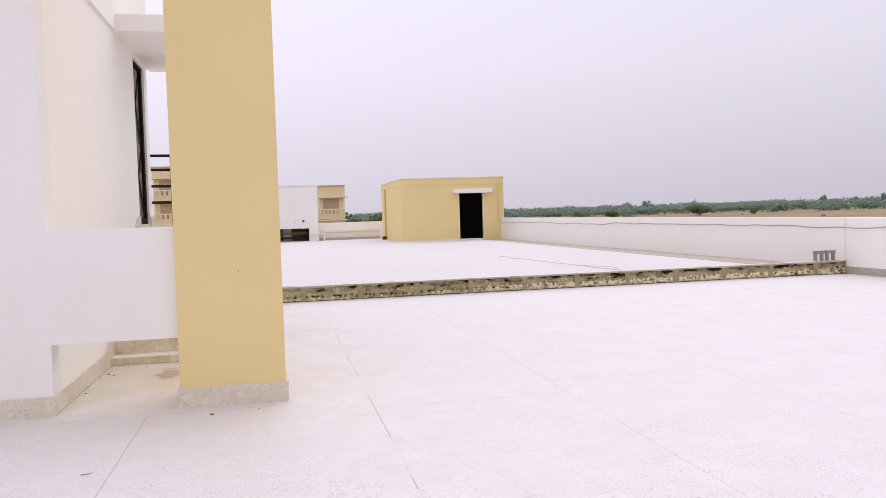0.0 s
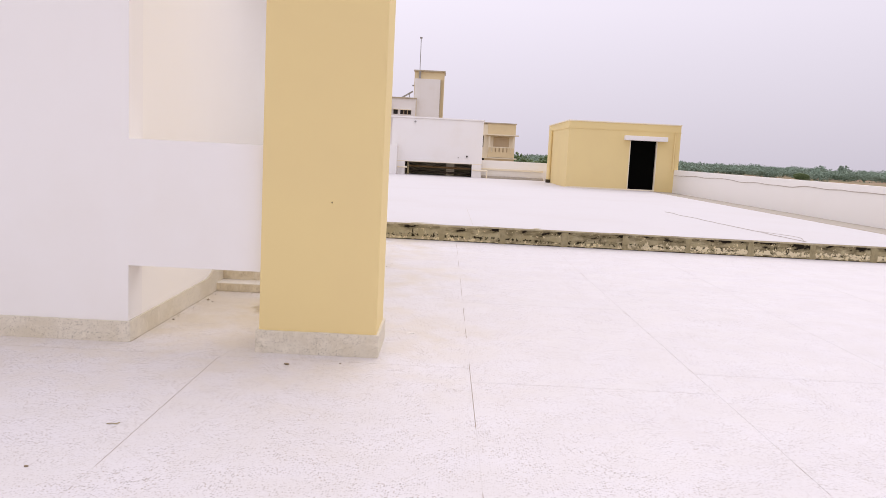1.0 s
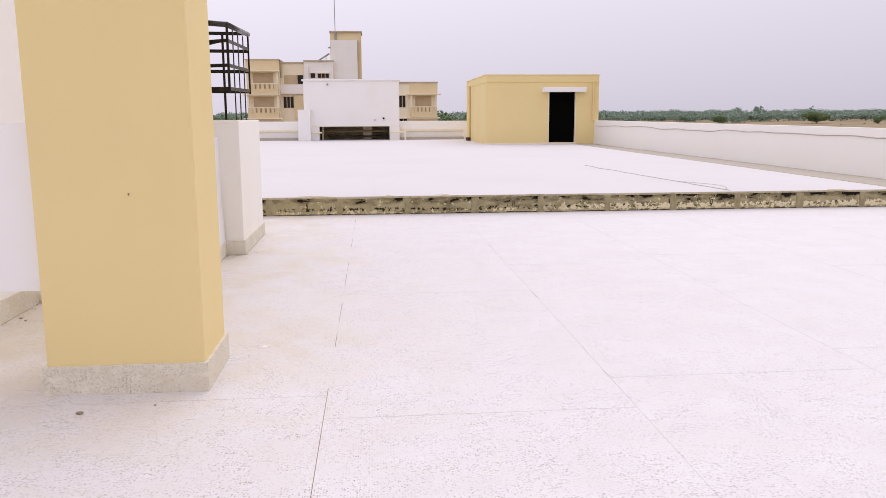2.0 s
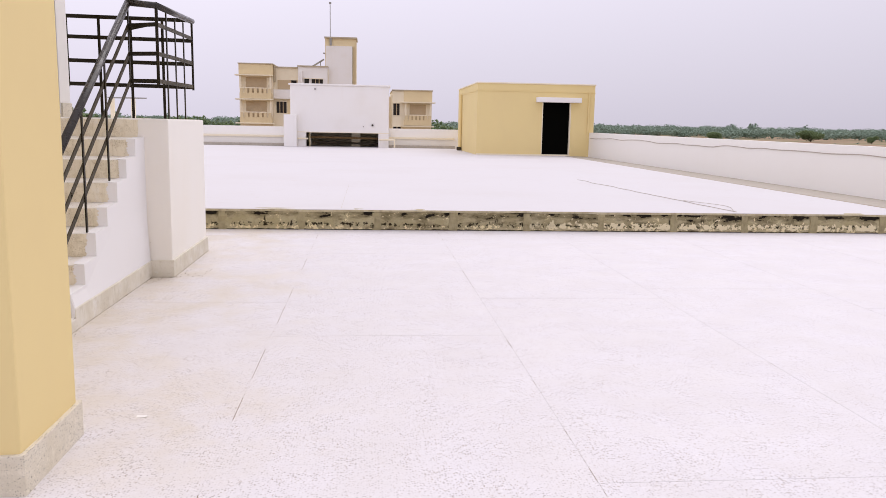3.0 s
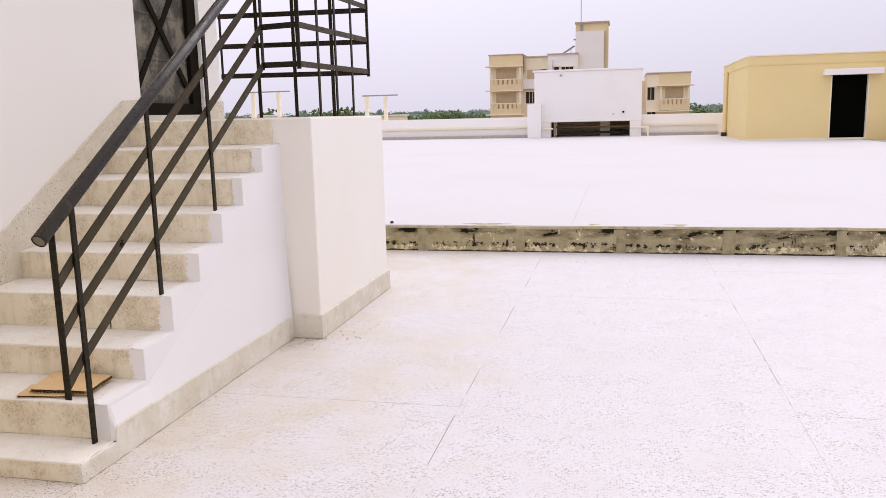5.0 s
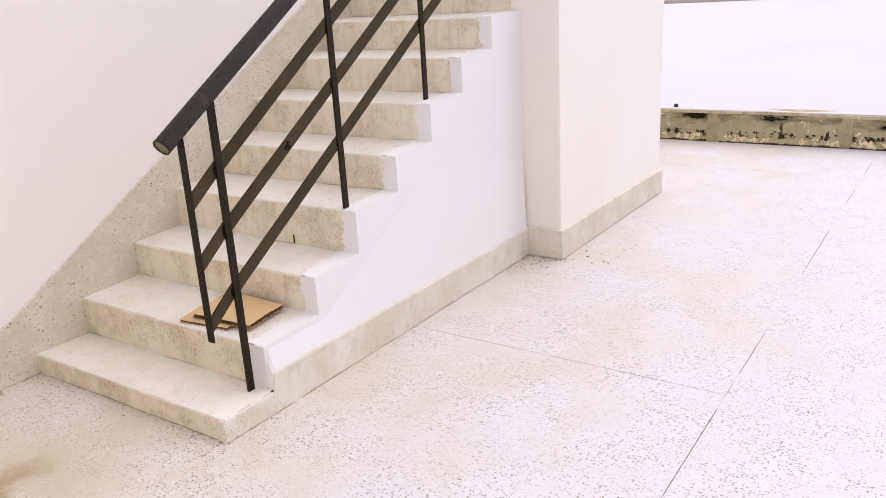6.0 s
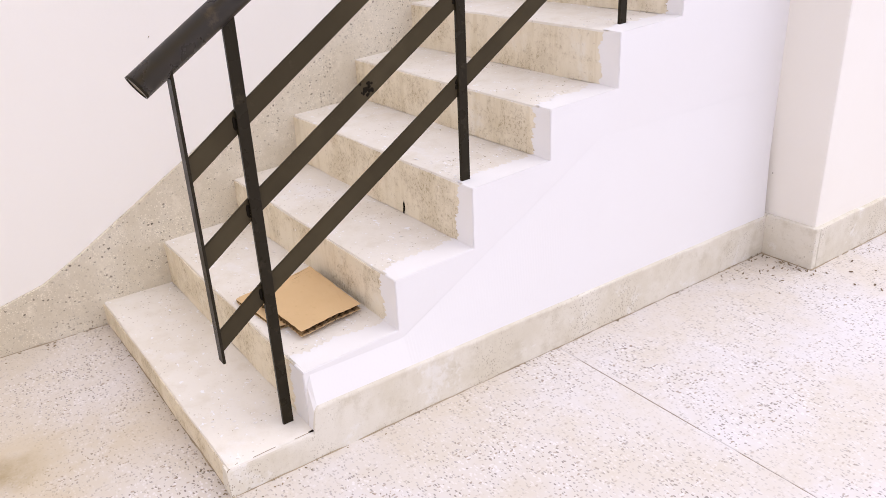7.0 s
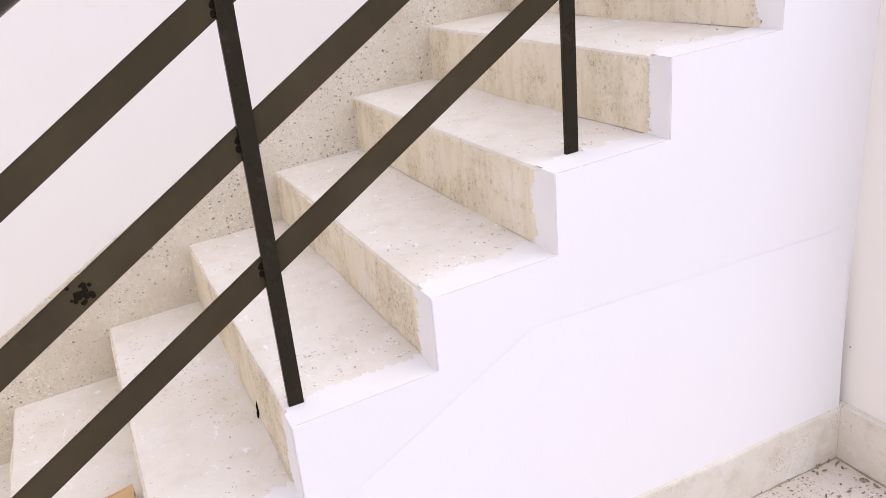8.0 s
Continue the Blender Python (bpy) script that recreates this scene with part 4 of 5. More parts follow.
part("threshold", boxed(DX0 - 0.06, DX1 + 0.06, HY0 - 0.04, HY0 + 0.15, UP - 0.005, UP + 0.05, bevel=0.01), CREAM, hut)
part("lintel", boxed(7.38, 9.24, HY0 - 0.30, HY0 - 0.001, DZ + 0.01, DZ + 0.21, bevel=0.02), WHITE, hut, "white projecting lintel")
part("pipe", tube(bmesh.new(), (HX0 - 0.07, HY1 - 1.6, UP), (HX0 - 0.07, HY1 - 1.6, 2.9), 0.06), OCHRE, hut, "ochre downpipe")
for z0, z1 in ((2.86, 2.885),):
    part("band", boxed(HX0 - 0.02, HX0 - 0.001, HY0, HY1, z0, z1), OCHRE, hut)
part("pipe_shoe", boxed(HX0 - 0.22, HX0 - 0.02, HY1 - 1.75, HY1 - 1.45, UP - 0.003, UP + 0.16, bevel=0.03), NEAR_BLACK, hut, "black pipe shoe")
part("pipe", tube(bmesh.new(), (HX1 - 0.25, HY0 - 0.05, 1.2), (HX1 - 0.25, HY0 - 0.05, 2.85), 0.035), OCHRE, hut)
part("skirting", boxed(HX0 - 0.015, DX0 - 0.07, HY0 - 0.015, HY0 - 0.001, UP - 0.005, UP + 0.05), CREAM, hut)


# ---- the raised water tank ----
tank = thing("water_tank", (-0.9, 44, UP), "white rendered rooftop water tank raised on short piers", "water tank")
TY = 42.5
part("tank_wall", boxed(-3.32, 1.53, TY, TY + 3.4, 0.97, 3.26, bevel=0.02), WHITE, tank)
part("coping", boxed(-3.40, 1.60, TY - 0.06, TY + 3.46, 3.26, 3.34, bevel=0.015), WHITE, tank)
part("pier", boxed(1.02, 1.53, TY, TY + 0.5, UP - 0.005, 0.97), WHITE, tank)
part("pier", boxed(-3.32, -2.57, TY, TY + 0.5, UP - 0.005, 0.97), WHITE, tank)
part("pier", boxed(-0.35, 0.1, TY + 1.6, TY + 2.0, UP - 0.005, 0.97), CREAM, tank)
part("back_pier", boxed(-2.5, 1.53, TY + 2.6, TY + 3.3, UP - 0.005, 0.97), BLOCK_TRIM, tank, "brown stained back pier")
# near-black side piers and pipe: shade under the tank put into their colour
part("side_pier", boxed(-3.32, -2.57, TY + 0.5, TY + 3.3, UP - 0.005, 0.97), NEAR_BLACK, tank, "side pier coloured dark for the shade under the tank")
part("side_pier", boxed(1.02, 1.53, TY + 0.5, TY + 2.6, UP - 0.005, 0.97), NEAR_BLACK, tank)
part("buttress", boxed(-3.60, -2.98, TY - 0.45, TY - 0.001, UP - 0.005, 1.82, bevel=0.015), WHITE, tank, "white rendered buttress")
for x0, x1 in ((-2.97, -2.45), (1.05, 1.85)):
    part("pipe", tube(bmesh.new(), (x0, TY - 0.12, 0.66), (x1, TY - 0.12, 0.66), 0.04), CREAM, tank)
part("pipe", tube(bmesh.new(), (-2.40, TY + 0.25, UP), (-2.40, TY + 0.25, 0.97), 0.05), MORTAR, tank)
part("pipe", tube(bmesh.new(), (-2.5, TY + 0.9, 0.72), (1.0, TY + 0.9, 0.70), 0.05), CARD_EDGE, tank)
part("pipe", tube(bmesh.new(), (-2.2, TY + 1.2, 0.45), (1.0, TY + 1.2, 0.43), 0.05), NEAR_BLACK, tank)
part("pipe", tube(bmesh.new(), (1.82, TY - 0.12, UP), (1.82, TY - 0.12, 0.68), 0.04), CREAM, tank)
part("cornice", boxed(-3.34, 1.55, TY - 0.012, TY - 0.001, 0.965, 0.995), CREAM, tank)
for x, z, r, material in ((-2.10, 3.08, 0.05, METAL_PIPE), (0.72, 1.37, 0.05, WELD), (0.27, 1.29, 0.03, METAL_PIPE)):
    part("outlet", tube(bmesh.new(), (x, TY - 0.08, z), (x, TY + 0.02, z), r, 12), material, tank)


# ---- small roof things ----
def cable(name, pts, r, material, label):
    cu = bpy.data.curves.new(name, "CURVE")
    cu.dimensions, cu.bevel_depth, cu.bevel_resolution = "3D", r, 2
    sp = cu.splines.new("POLY")
    sp.points.add(len(pts) - 1)
    for p, q in zip(sp.points, pts):
        p.co = (*q, 1)
    cu.materials.append(material)
    return tagged(new(name, cu), label, "cable")


pts = []
for k in range(90):
    y = 8.0 + k * 0.302
    pts.append(((EAST if y < LEDGE else east_at(y)) - 0.014, y, 0.975 + 0.0028 * (y - 13) + 0.085 * noise.noise((y * 0.42, 3.0, 0)) + 0.045 * noise.noise((y * 1.1, 9.0, 0))))
cable("wall_cable", pts, 0.009, CABLE, "grey cable sagging along the white parapet")
pts = [(5.22 + 0.57 * k / 40 + 0.09 * noise.noise((k * 0.22, 1, 0)), 19.9 - 6.62 * k / 40, UP + 0.0055) for k in range(41)]
cable("floor_cable", pts, 0.0045, CABLE, "grey cable lying on the white roof")
loop = [(5.72 + 0.28 * math.sin(math.pi * k / 24) ** 1.5 + 0.07 * k / 24, 15.05 - 1.77 * k / 24, UP + 0.005) for k in range(25)]
cable("floor_cable", loop, 0.0032, CABLE, "thin loose strand beside the grey roof cable")


def bracket(x, y):
    b = thing("concrete_bracket", (x, y, UP), "small grey cement bracket standing on the roof ledge", "bracket", "brackets on the ledge")
    for dx in (-0.10, 0.045):
        part("leg", boxed(x + dx, x + dx + 0.055, y - 0.03, y + 0.03, UP - 0.003, UP + 0.16, bevel=0.005), BRACKET, b)
    part("head", roughen(boxed(x - 0.11, x + 0.11, y - 0.035, y + 0.035, UP + 0.155, UP + 0.215, bevel=0.006), 30, 0.006), BRACKET, b)


bracket(10.13, 13.2)
bracket(10.40, 13.2)
rnd = random.Random(17)
bm = bmesh.new()
for k in range(34):
    r = rnd.uniform(0.012, 0.045)
    lump = bmesh.new()
    bmesh.ops.create_icosphere(lump, subdivisions=2, radius=r)
    roughen(lump, 0.8 / r, r * 0.45, k)
    x, depth = 10.58 - 0.42 * rnd.random() ** 1.5, rnd.random()
    bmesh.ops.translate(lump, verts=lump.verts, vec=(x, LEDGE - 0.015 - 0.07 * depth * rnd.random(), r * 0.7 + (UP - 0.03 - r) * (1 - depth) * rnd.random()))
    piece = bpy.data.meshes.new("lump")
    lump.to_mesh(piece)
    lump.free()
    bm.from_mesh(piece)
    bpy.data.meshes.remove(piece)
solid("broken_mortar", bm, MOULD, "crumbling dark mortar at the end of the ledge", "rubble", "stuff")


def sheet(name, corners, z, thick, label, torn):
    """A cut piece of corrugated board: two liners and a fluted core."""
    c = thing(name, (corners[0][0], corners[0][1], z), label, "cardboard", "cardboard pieces")
    q = [Vector((x, y, 0)) for x, y in corners]

    def at(u, v):
        return (q[0] * (1 - u) + q[1] * u) * (1 - v) + (q[3] * (1 - u) + q[2] * u) * v

    def lean(p):
        return tread_z(1, p.y) - TREADS[1]
    for nm, z0, z1 in (("liner", z, z + 0.0012), ("liner", z + thick - 0.0012, z + thick)):
        bm = bmesh.new()
        n = 16
        ring = [at(i / n, 0) for i in range(n)] + [at(1, i / n) for i in range(n)] + [at(1 - i / n, 1) for i in range(n)] + [at(0, 1 - i / n) for i in range(n)]
        mid = sum(ring, Vector()) / len(ring)
        ring = [p + (mid - p).normalized() * torn * abs(noise.noise(p * 60)) for p in ring]
        a = [bm.verts.new((p.x, p.y, z0 + lean(p) + 0.004 * noise.noise(p * 9))) for p in ring]
        b = [bm.verts.new((p.x, p.y, z1 + lean(p) + 0.004 * noise.noise(p * 9))) for p in ring]
        for i in range(len(ring)):
            j = (i + 1) % len(ring)
            bm.faces.new((a[i], a[j], b[j], b[i]))
        bm.faces.new(a[::-1])
        bm.faces.new(b)
        part(nm, bm, CARD, c)
    for span, n in (((0.0, 0.90, 0.0, 0.95), 30), ((0.91, 1.0, 0.0, 1.0), 18)):
        bm = bmesh.new()
        rows = []
        for i in range(n + 1):
            h = z + 0.0015 + (thick - 0.003) * (i % 2)
            u0, u1, v0, v1 = span
            w = i / n
            ends = [at(u0 + (u1 - u0) * w, v) for v in (v0, v1)] if n == 30 else [at(u, v0 + (v1 - v0) * w) for u in (u0, u1 - 0.02 * abs(noise.noise((i * 0.7, 3, 0))))]
            rows.append([bm.verts.new((p.x, p.y, h + lean(p))) for p in ends])
        for r0, r1 in zip(rows, rows[1:]):
            bm.faces.new((r0[0], r1[0], r1[1], r0[1]))
        part("fluting", bm, CARD_EDGE, c, "brown fluted core")


T2 = TREADS[1]
sheet("cardboard_sheet", [(-1.885, 7.875), (-1.60, 7.895), (-1.615, 8.085), (-1.93, 8.09)], T2 + 0.013, 0.017, "torn brown cardboard sheet lying on a step", 0.007)
sheet("cardboard_sheet", [(-1.93, 7.845), (-1.69, 7.868), (-1.70, 8.00), (-1.95, 7.965)], T2 + 0.003, 0.009, "brown cardboard sheet under a thicker one", 0.006)


def pebble(x, y, r, material, label, category, squash=0.5):
    bm = bmesh.new()
    bmesh.ops.create_icosphere(bm, subdivisions=2, radius=r)
    roughen(bm, 0.9 / r, r * 0.35, x * 7)
    for v in bm.verts:
        v.co = Vector((x + v.co.x * 1.4, y + v.co.y, r * squash * 0.9 + v.co.z * squash))
    return solid("pebble", bm, material, label, category, group="loose bits on the floor")


for x, y, r in ((-1.336, 5.075, 0.022), (-2.463, 7.10, 0.016), (-2.485, 6.24, 0.014), (-2.40, 7.02, 0.012), (-2.10, 3.25, 0.012), (-0.99, 5.16, 0.009)):
    pebble(x, y, r * 0.62, GROUT, "small brown lump of mortar on the terrazzo", "debris")
bm = bmesh.new()
for a, b in zip([(-1.99, 3.81, 0.004), (-1.965, 3.818, 0.005), (-1.945, 3.814, 0.004)], [(-1.965, 3.818, 0.005), (-1.945, 3.814, 0.004), (-1.928, 3.826, 0.008)]):
    tube(bm, a, b, 0.0028, 6)
solid("twig", bm, MORTAR, "short dry twig on the terrazzo floor", "twig")
paper = boxed(-0.58, -0.53, 6.16, 6.185, 0.0, 0.003)
solid("paper_scrap", roughen(paper, 20, 0.004), WHITE, "white scrap of paper on the floor", "paper")

bm = bmesh.new()
for k in range(26):
    y = random.uniform(6.0, 7.55)
    r = random.uniform(0.001, 0.004)
    m = Matrix.Translation((WALL_X + 0.022 + 0.05 * random.random() ** 2, y, r * 0.5)) @ Matrix.Rotation(random.random() * 6, 4, "Z") @ Matrix.Diagonal((1.8, 0.9, 0.6, 1))
    bmesh.ops.create_icosphere(bm, subdivisions=1, radius=r, matrix=m)
for k in range(110):
    x, y = -1.44 + 0.24 * random.random() ** 1.6, 9.70 - 0.30 * random.random() ** 2.2
    if random.random() < 0.3:
        x, y = -1.22 + 0.3 * random.random(), 9.72 + 0.4 * random.random() ** 2
    r = random.uniform(0.0012, 0.0044)
    m = Matrix.Translation((x, y, r * 0.5)) @ Euler((random.random(), random.random(), random.random() * 6)).to_matrix().to_4x4() @ Matrix.Diagonal((2.2, 0.9, 0.6, 1))
    bmesh.ops.create_icosphere(bm, subdivisions=1, radius=r, matrix=m)
for k in range(90):                       # a thin line of it along the foot of the stair
    y = random.uniform(7.62, 9.68)
    r = random.uniform(0.0008, 0.0026)
    m = Matrix.Translation((-1.428 + 0.045 * random.random() ** 3, y, r * 0.5)) @ Matrix.Rotation(random.random() * 6, 4, "Z") @ Matrix.Diagonal((1.8, 0.9, 0.6, 1))
    bmesh.ops.create_icosphere(bm, subdivisions=1, radius=r, matrix=m)
for k in range(70):                       # and before the first step
    x = random.uniform(WALL_X + 0.03, -1.45)
    r = random.uniform(0.0008, 0.0028)
    m = Matrix.Translation((x, RISERS[0] - 0.012 - 0.06 * random.random() ** 3, r * 0.5)) @ Matrix.Rotation(random.random() * 6, 4, "Z") @ Matrix.Diagonal((1.8, 0.9, 0.6, 1))
    bmesh.ops.create_icosphere(bm, subdivisions=1, radius=r, matrix=m)
solid("dry_leaf_litter", bm, GROUT, "brown dry litter along the foot of the stair", "litter", "stuff")


rnd = random.Random(8)
for name, material, label, count, lo, hi, flat in (("mortar_crumbs", SCREED, "brown mortar crumbs scattered over the steps", 260, 0.0007, 0.0019, 0.6), ("paint_flecks", WHITE, "white paint flecks splashed on the steps", 420, 0.0012, 0.0042, 0.22)):
    bm = bmesh.new()
    for k in range(count):
        step = rnd.choice((0, 0, 1, 2, 2, 3, 3, 4, 4, 5, 6))
        y0, y1 = RISERS[step] + 0.012, RISERS[step + 1] - 0.014
        if rnd.random() < 0.5:
            x, y = SIDE_X - 0.10 - 0.22 * rnd.random() ** 2, rnd.uniform(y0, y1)
        else:
            x, y = rnd.uniform(WALL_X + 0.03, SIDE_X - 0.10), y1 - (y1 - y0) * rnd.random() ** 2
        r = rnd.uniform(lo, hi)
        m = Matrix.Translation((x, y, tread_z(step, y) + 0.0012 + r * flat * 0.4)) @ Matrix.Rotation(rnd.random() * 6, 4, "Z") @ Matrix.Diagonal((1.5, 0.8, flat, 1))
        bmesh.ops.create_icosphere(bm, subdivisions=1, radius=r, matrix=m)
    solid(name, bm, material, label, "debris", "stuff")


for x, y, z, n, label in ((-1.111, 5.368, 1.071, "y", "small dark nail head in the ochre column"), (-2.544, 7.915, 0.923, "x", "small dark nail head in the white wall"), (-1.44, 9.734, 0.314, "y", "small dark nail head in the white wall")):
    bm = bmesh.new()
    bmesh.ops.create_icosphere(bm, subdivisions=1, radius=0.0055 if n == "y" and x > -1.3 else 0.0022, matrix=Matrix.Translation((x, y, z)) @ Matrix.Diagonal((0.8, 0.8, 1.3, 1)))
    solid("nail", bm, GROUT, label, "nail", group="nails in the walls")
bm = bmesh.new()
bmesh.ops.create_icosphere(bm, subdivisions=2, radius=0.02)
roughen(bm, 60, 0.008)
for v in bm.verts:
    v.co.z *= 0.75
bmesh.ops.translate(bm, verts=bm.verts, vec=(-1.77, 13.21, UP + 0.016))
solid("stone", bm, NEAR_BLACK, "small black stone on the ledge", "stone")
part("roof_joint", boxed(0.1565, 0.1585, LEDGE + 0.2, 17.7, UP - 0.01, UP - 0.0015), SCREED, roof_far, "thin dirty roof joint")
rnd = random.Random(21)
bm = bmesh.new()
for k in range(26):
    y, z = 8.108 + max(-0.016, min(0.016, rnd.gauss(0, 0.009))), 0.885 + max(-0.016, min(0.016, rnd.gauss(0, 0.009)))
    bmesh.ops.create_icosphere(bm, subdivisions=1, radius=rnd.uniform(0.002, 0.0055), matrix=Matrix.Translation((-1.5236, y, z)) @ Matrix.Diagonal((0.2, 1, 1, 1)))
part("smear", bm, WELD, railing, "black paint splash")


# ---- the apartment block behind ----
BY = 117.0
block = thing("apartment_block", (-4, BY + 6, GROUND), "cream and ochre apartment block with balconies and stair tower", "apartment building")
part("wall", boxed(-17.4, -12.85, BY, BY + 14, GROUND, 7.7), CREAM, block)
part("parapet", boxed(-17.5, -12.85, BY - 0.1, BY + 14.1, 7.7, 9.40, bevel=0.03), PALE_OCHRE, block)
part("coping", boxed(-17.6, -12.75, BY - 0.2, BY + 14.2, 9.40, 9.52), BLOCK_TRIM, block)
part("wall", boxed(-12.85, -5.2, BY + 1.2, BY + 14, GROUND, 9.05), CREAM, block)
part("wall", boxed(-5.2, 4.0, BY + 7.0, BY + 14, GROUND, 5.6), CREAM, block)
part("coping", boxed(-12.85, -9.4, BY + 1.0, BY + 14.1, 9.05, 9.20), BLOCK_TRIM, block)
part("wall", boxed(-9.4, -5.3, BY + 0.5, BY + 1.2, GROUND, 9.25), WHITE, block)
part("coping", boxed(-9.5, -5.2, BY + 0.3, BY + 1.4, 9.25, 9.40), BLOCK_TRIM, block)
part("fin", boxed(-9.0, -8.75, BY - 0.1, BY + 0.498, 5.2, 8.6), WHITE, block, "slim white fin")
part("spandrel", boxed(-12.84, -9.4, BY + 0.7, BY + 1.198, 4.75, 6.02), WHITE, block, "white spandrel between two storeys")
part("spandrel", boxed(-10.95, -9.45, BY + 1.0, BY + 1.198, 1.2, 4.55), PALE_OCHRE, block)
part("downpipe", tube(bmesh.new(), (-12.7, BY + 1.0, 7.0), (-12.7, BY + 1.0, 9.35), 0.14, 8), BLOCK_TRIM, block)
part("wall", boxed(3.9, 5.5, BY, BY + 14, GROUND, 6.18), CREAM, block)
part("wall", boxed(5.5, 9.5, BY, BY + 14, GROUND, 4.5), CREAM, block)
part("parapet", boxed(5.5, 9.55, BY - 0.1, BY + 14.1, 4.5, 6.22), PALE_OCHRE, block)
part("coping", boxed(3.85, 9.65, BY - 0.2, BY + 14.2, 6.22, 6.36), BLOCK_TRIM, block)
part("stair_tower", boxed(-5.7, -1.3, BY + 2.2, BY + 7, GROUND, 13.4), PALE_OCHRE, block, "ochre stair tower")
part("tower_face", boxed(-5.6, -1.85, BY + 1.6, BY + 2.2, 0.0, 12.3), WHITE, block, "white tower face")
part("tower_trim", boxed(-1.85, -1.72, BY + 1.7, BY + 2.2, 0.0, 12.25), BLOCK_TRIM, block)
part("tower_coping", boxed(-5.8, -1.15, BY + 2.0, BY + 7.2, 13.4, 13.6), BLOCK_TRIM, block)
part("mast", tube(bmesh.new(), (-4.95, BY + 2.1, 12.4), (-4.97, BY + 2.1, 18.3), 0.05, 8), METAL_PIPE, block, "thin steel mast")
part("mast_foot", boxed(-5.05, -4.75, BY + 1.95, BY + 2.19, 12.4, 13.4), METAL_PIPE, block)
part("mast_head", boxed(-5.15, -4.8, BY + 2.05, BY + 2.15, 18.1, 18.35), METAL_PIPE, block)
part("lamp_arm", boxed(-6.0, -5.7, BY + 2.3, BY + 2.5, 11.2, 11.4), METAL_PIPE, block)
part("solar_panel", bar(bmesh.new(), (-7.5, BY + 3, 9.5), (-5.9, BY + 3, 10.5), 1.2, 0.12), METAL_PIPE, block, "tilted grey panel")
for x in (-7.2, -6.4):
    part("panel_leg", tube(bmesh.new(), (x, BY + 3.2, 9.05), (x, BY + 3.2, 9.6 + (x + 7.5) * 0.6), 0.05, 6), METAL_PIPE, block)
for x0, x1, z in ((-17.9, -12.75, 7.75), (-17.9, -12.75, 4.46), (-17.9, -12.6, 1.18), (5.2, 9.95, 4.50), (5.2, 9.8, 1.15)):
    part("chajja", boxed(x0, x1, BY - 1.1, BY - 0.001, z, z + 0.16, bevel=0.02), CREAM, block, "thin sun shade")


def balcony(x0, x1, rail, head, y):
    """A balcony on the solid wall: tan panel painted as its shaded recess up to head, pale rail, slots, and an ochre
    apron below.
    """
    b = part("balcony", boxed(x0, x1, y - 0.9, y - 0.002, rail - 1.52, rail - 0.75), PALE_OCHRE, block)
    part("recess", boxed(x0 + 0.75, x1 - 0.75, y - 0.03, y - 0.004, rail - 0.75, head), RECESS, b, "flat tan panel for the shaded recess")
    part("rail", boxed(x0, x1, y - 0.92, y - 0.75, rail - 0.13, rail), CREAM, b)
    n = 7
    for k in range(n):
        x = x0 + 0.25 + (x1 - x0 - 0.5) * k / (n - 1)
        part("baluster", boxed(x - 0.19, x + 0.19, y - 0.89, y - 0.77, rail - 0.75, rail - 0.13), PALE_OCHRE, b)
    for x in (x0 + 0.12, x1 - 0.12):
        part("pillar", boxed(x - 0.12, x + 0.12, y - 0.90, y - 0.7, rail, head + 0.15), CREAM, b)


balcony(-17.3, -12.95, 6.16, 7.58, BY)
balcony(-17.3, -12.95, 2.85, 4.30, BY)
balcony(5.6, 9.4, 2.88, 4.32, BY)


def far_window(x0, x1, z0, z1, y, bars=1):
    w = part("window", boxed(x0, x1, y - 0.05, y - 0.003, z0, z1), GLASS_DARK, block, "dark window")
    for k in range(bars):
        x = x0 + (x1 - x0) * (k + 1) / (bars + 1)
        part("window_frame", boxed(x - 0.05, x + 0.05, y - 0.08, y - 0.05, z0, z1), RECESS, w)
    part("window_hood", boxed(x0 - 0.08, x1 + 0.08, y - 0.35, y - 0.003, z1, z1 + 0.1), CREAM, w)


part("recess", boxed(-12.3, -10.45, BY + 1.1, BY + 1.197, 6.12, 7.35), RECESS, block, "flat tan panel for the loggia recess")
far_window(-10.4, -9.65, 6.12, 7.35, BY + 1.2, 0)
far_window(-12.5, -11.1, 2.77, 4.36, BY + 1.2, 2)
far_window(-8.5, -7.87, 6.95, 7.58, BY + 0.5, 0)
far_window(-7.5, -5.93, 6.95, 7.55, BY + 0.5, 2)
far_window(4.02, 4.90, 2.78, 4.42, BY)
far_window(4.02, 5.1, 0.2, 1.15, BY)


# ---- the low white block with portal frames ----
low = thing("low_block", (-26, 70, GROUND), "low white flat-roofed block behind the parapet", "building")
part("wall", boxed(-60, -10.5, 58, 74, GROUND, 0.85), WHITE, low)
part("parapet", boxed(-60.1, -10.4, 57.9, 58.2, 0.85, 1.12), WHITE, low)


def portal(x0, x1, y, top):
    p = thing("portal_frame", ((x0 + x1) / 2, y, 0.85), "pale portal frame of two posts and a thin bar", "portal frame", "portal frames on the low roof")
    for x in (x0, x1):
        part("post", boxed(x - 0.12, x + 0.12, y - 0.12, y + 0.12, 0.84, top), CREAM, p)
    part("crossbar", boxed(x0 - 0.3, x1 + 0.9, y - 0.06, y + 0.06, top, top + 0.09), METAL_PIPE, p)


portal(-17.15, -15.75, 60, 2.85)
portal(-25.9, -23.9, 60, 3.35)


# ---- ground, woods and trees ----
def land(d):
    """Height of the land at a distance from the building: flat, then rising gently."""
    return GROUND + 7.5 * min(1.0, max(0.0, (d - 250) / 750)) ** 1.2 + max(0.0, d - 1000) * 0.002


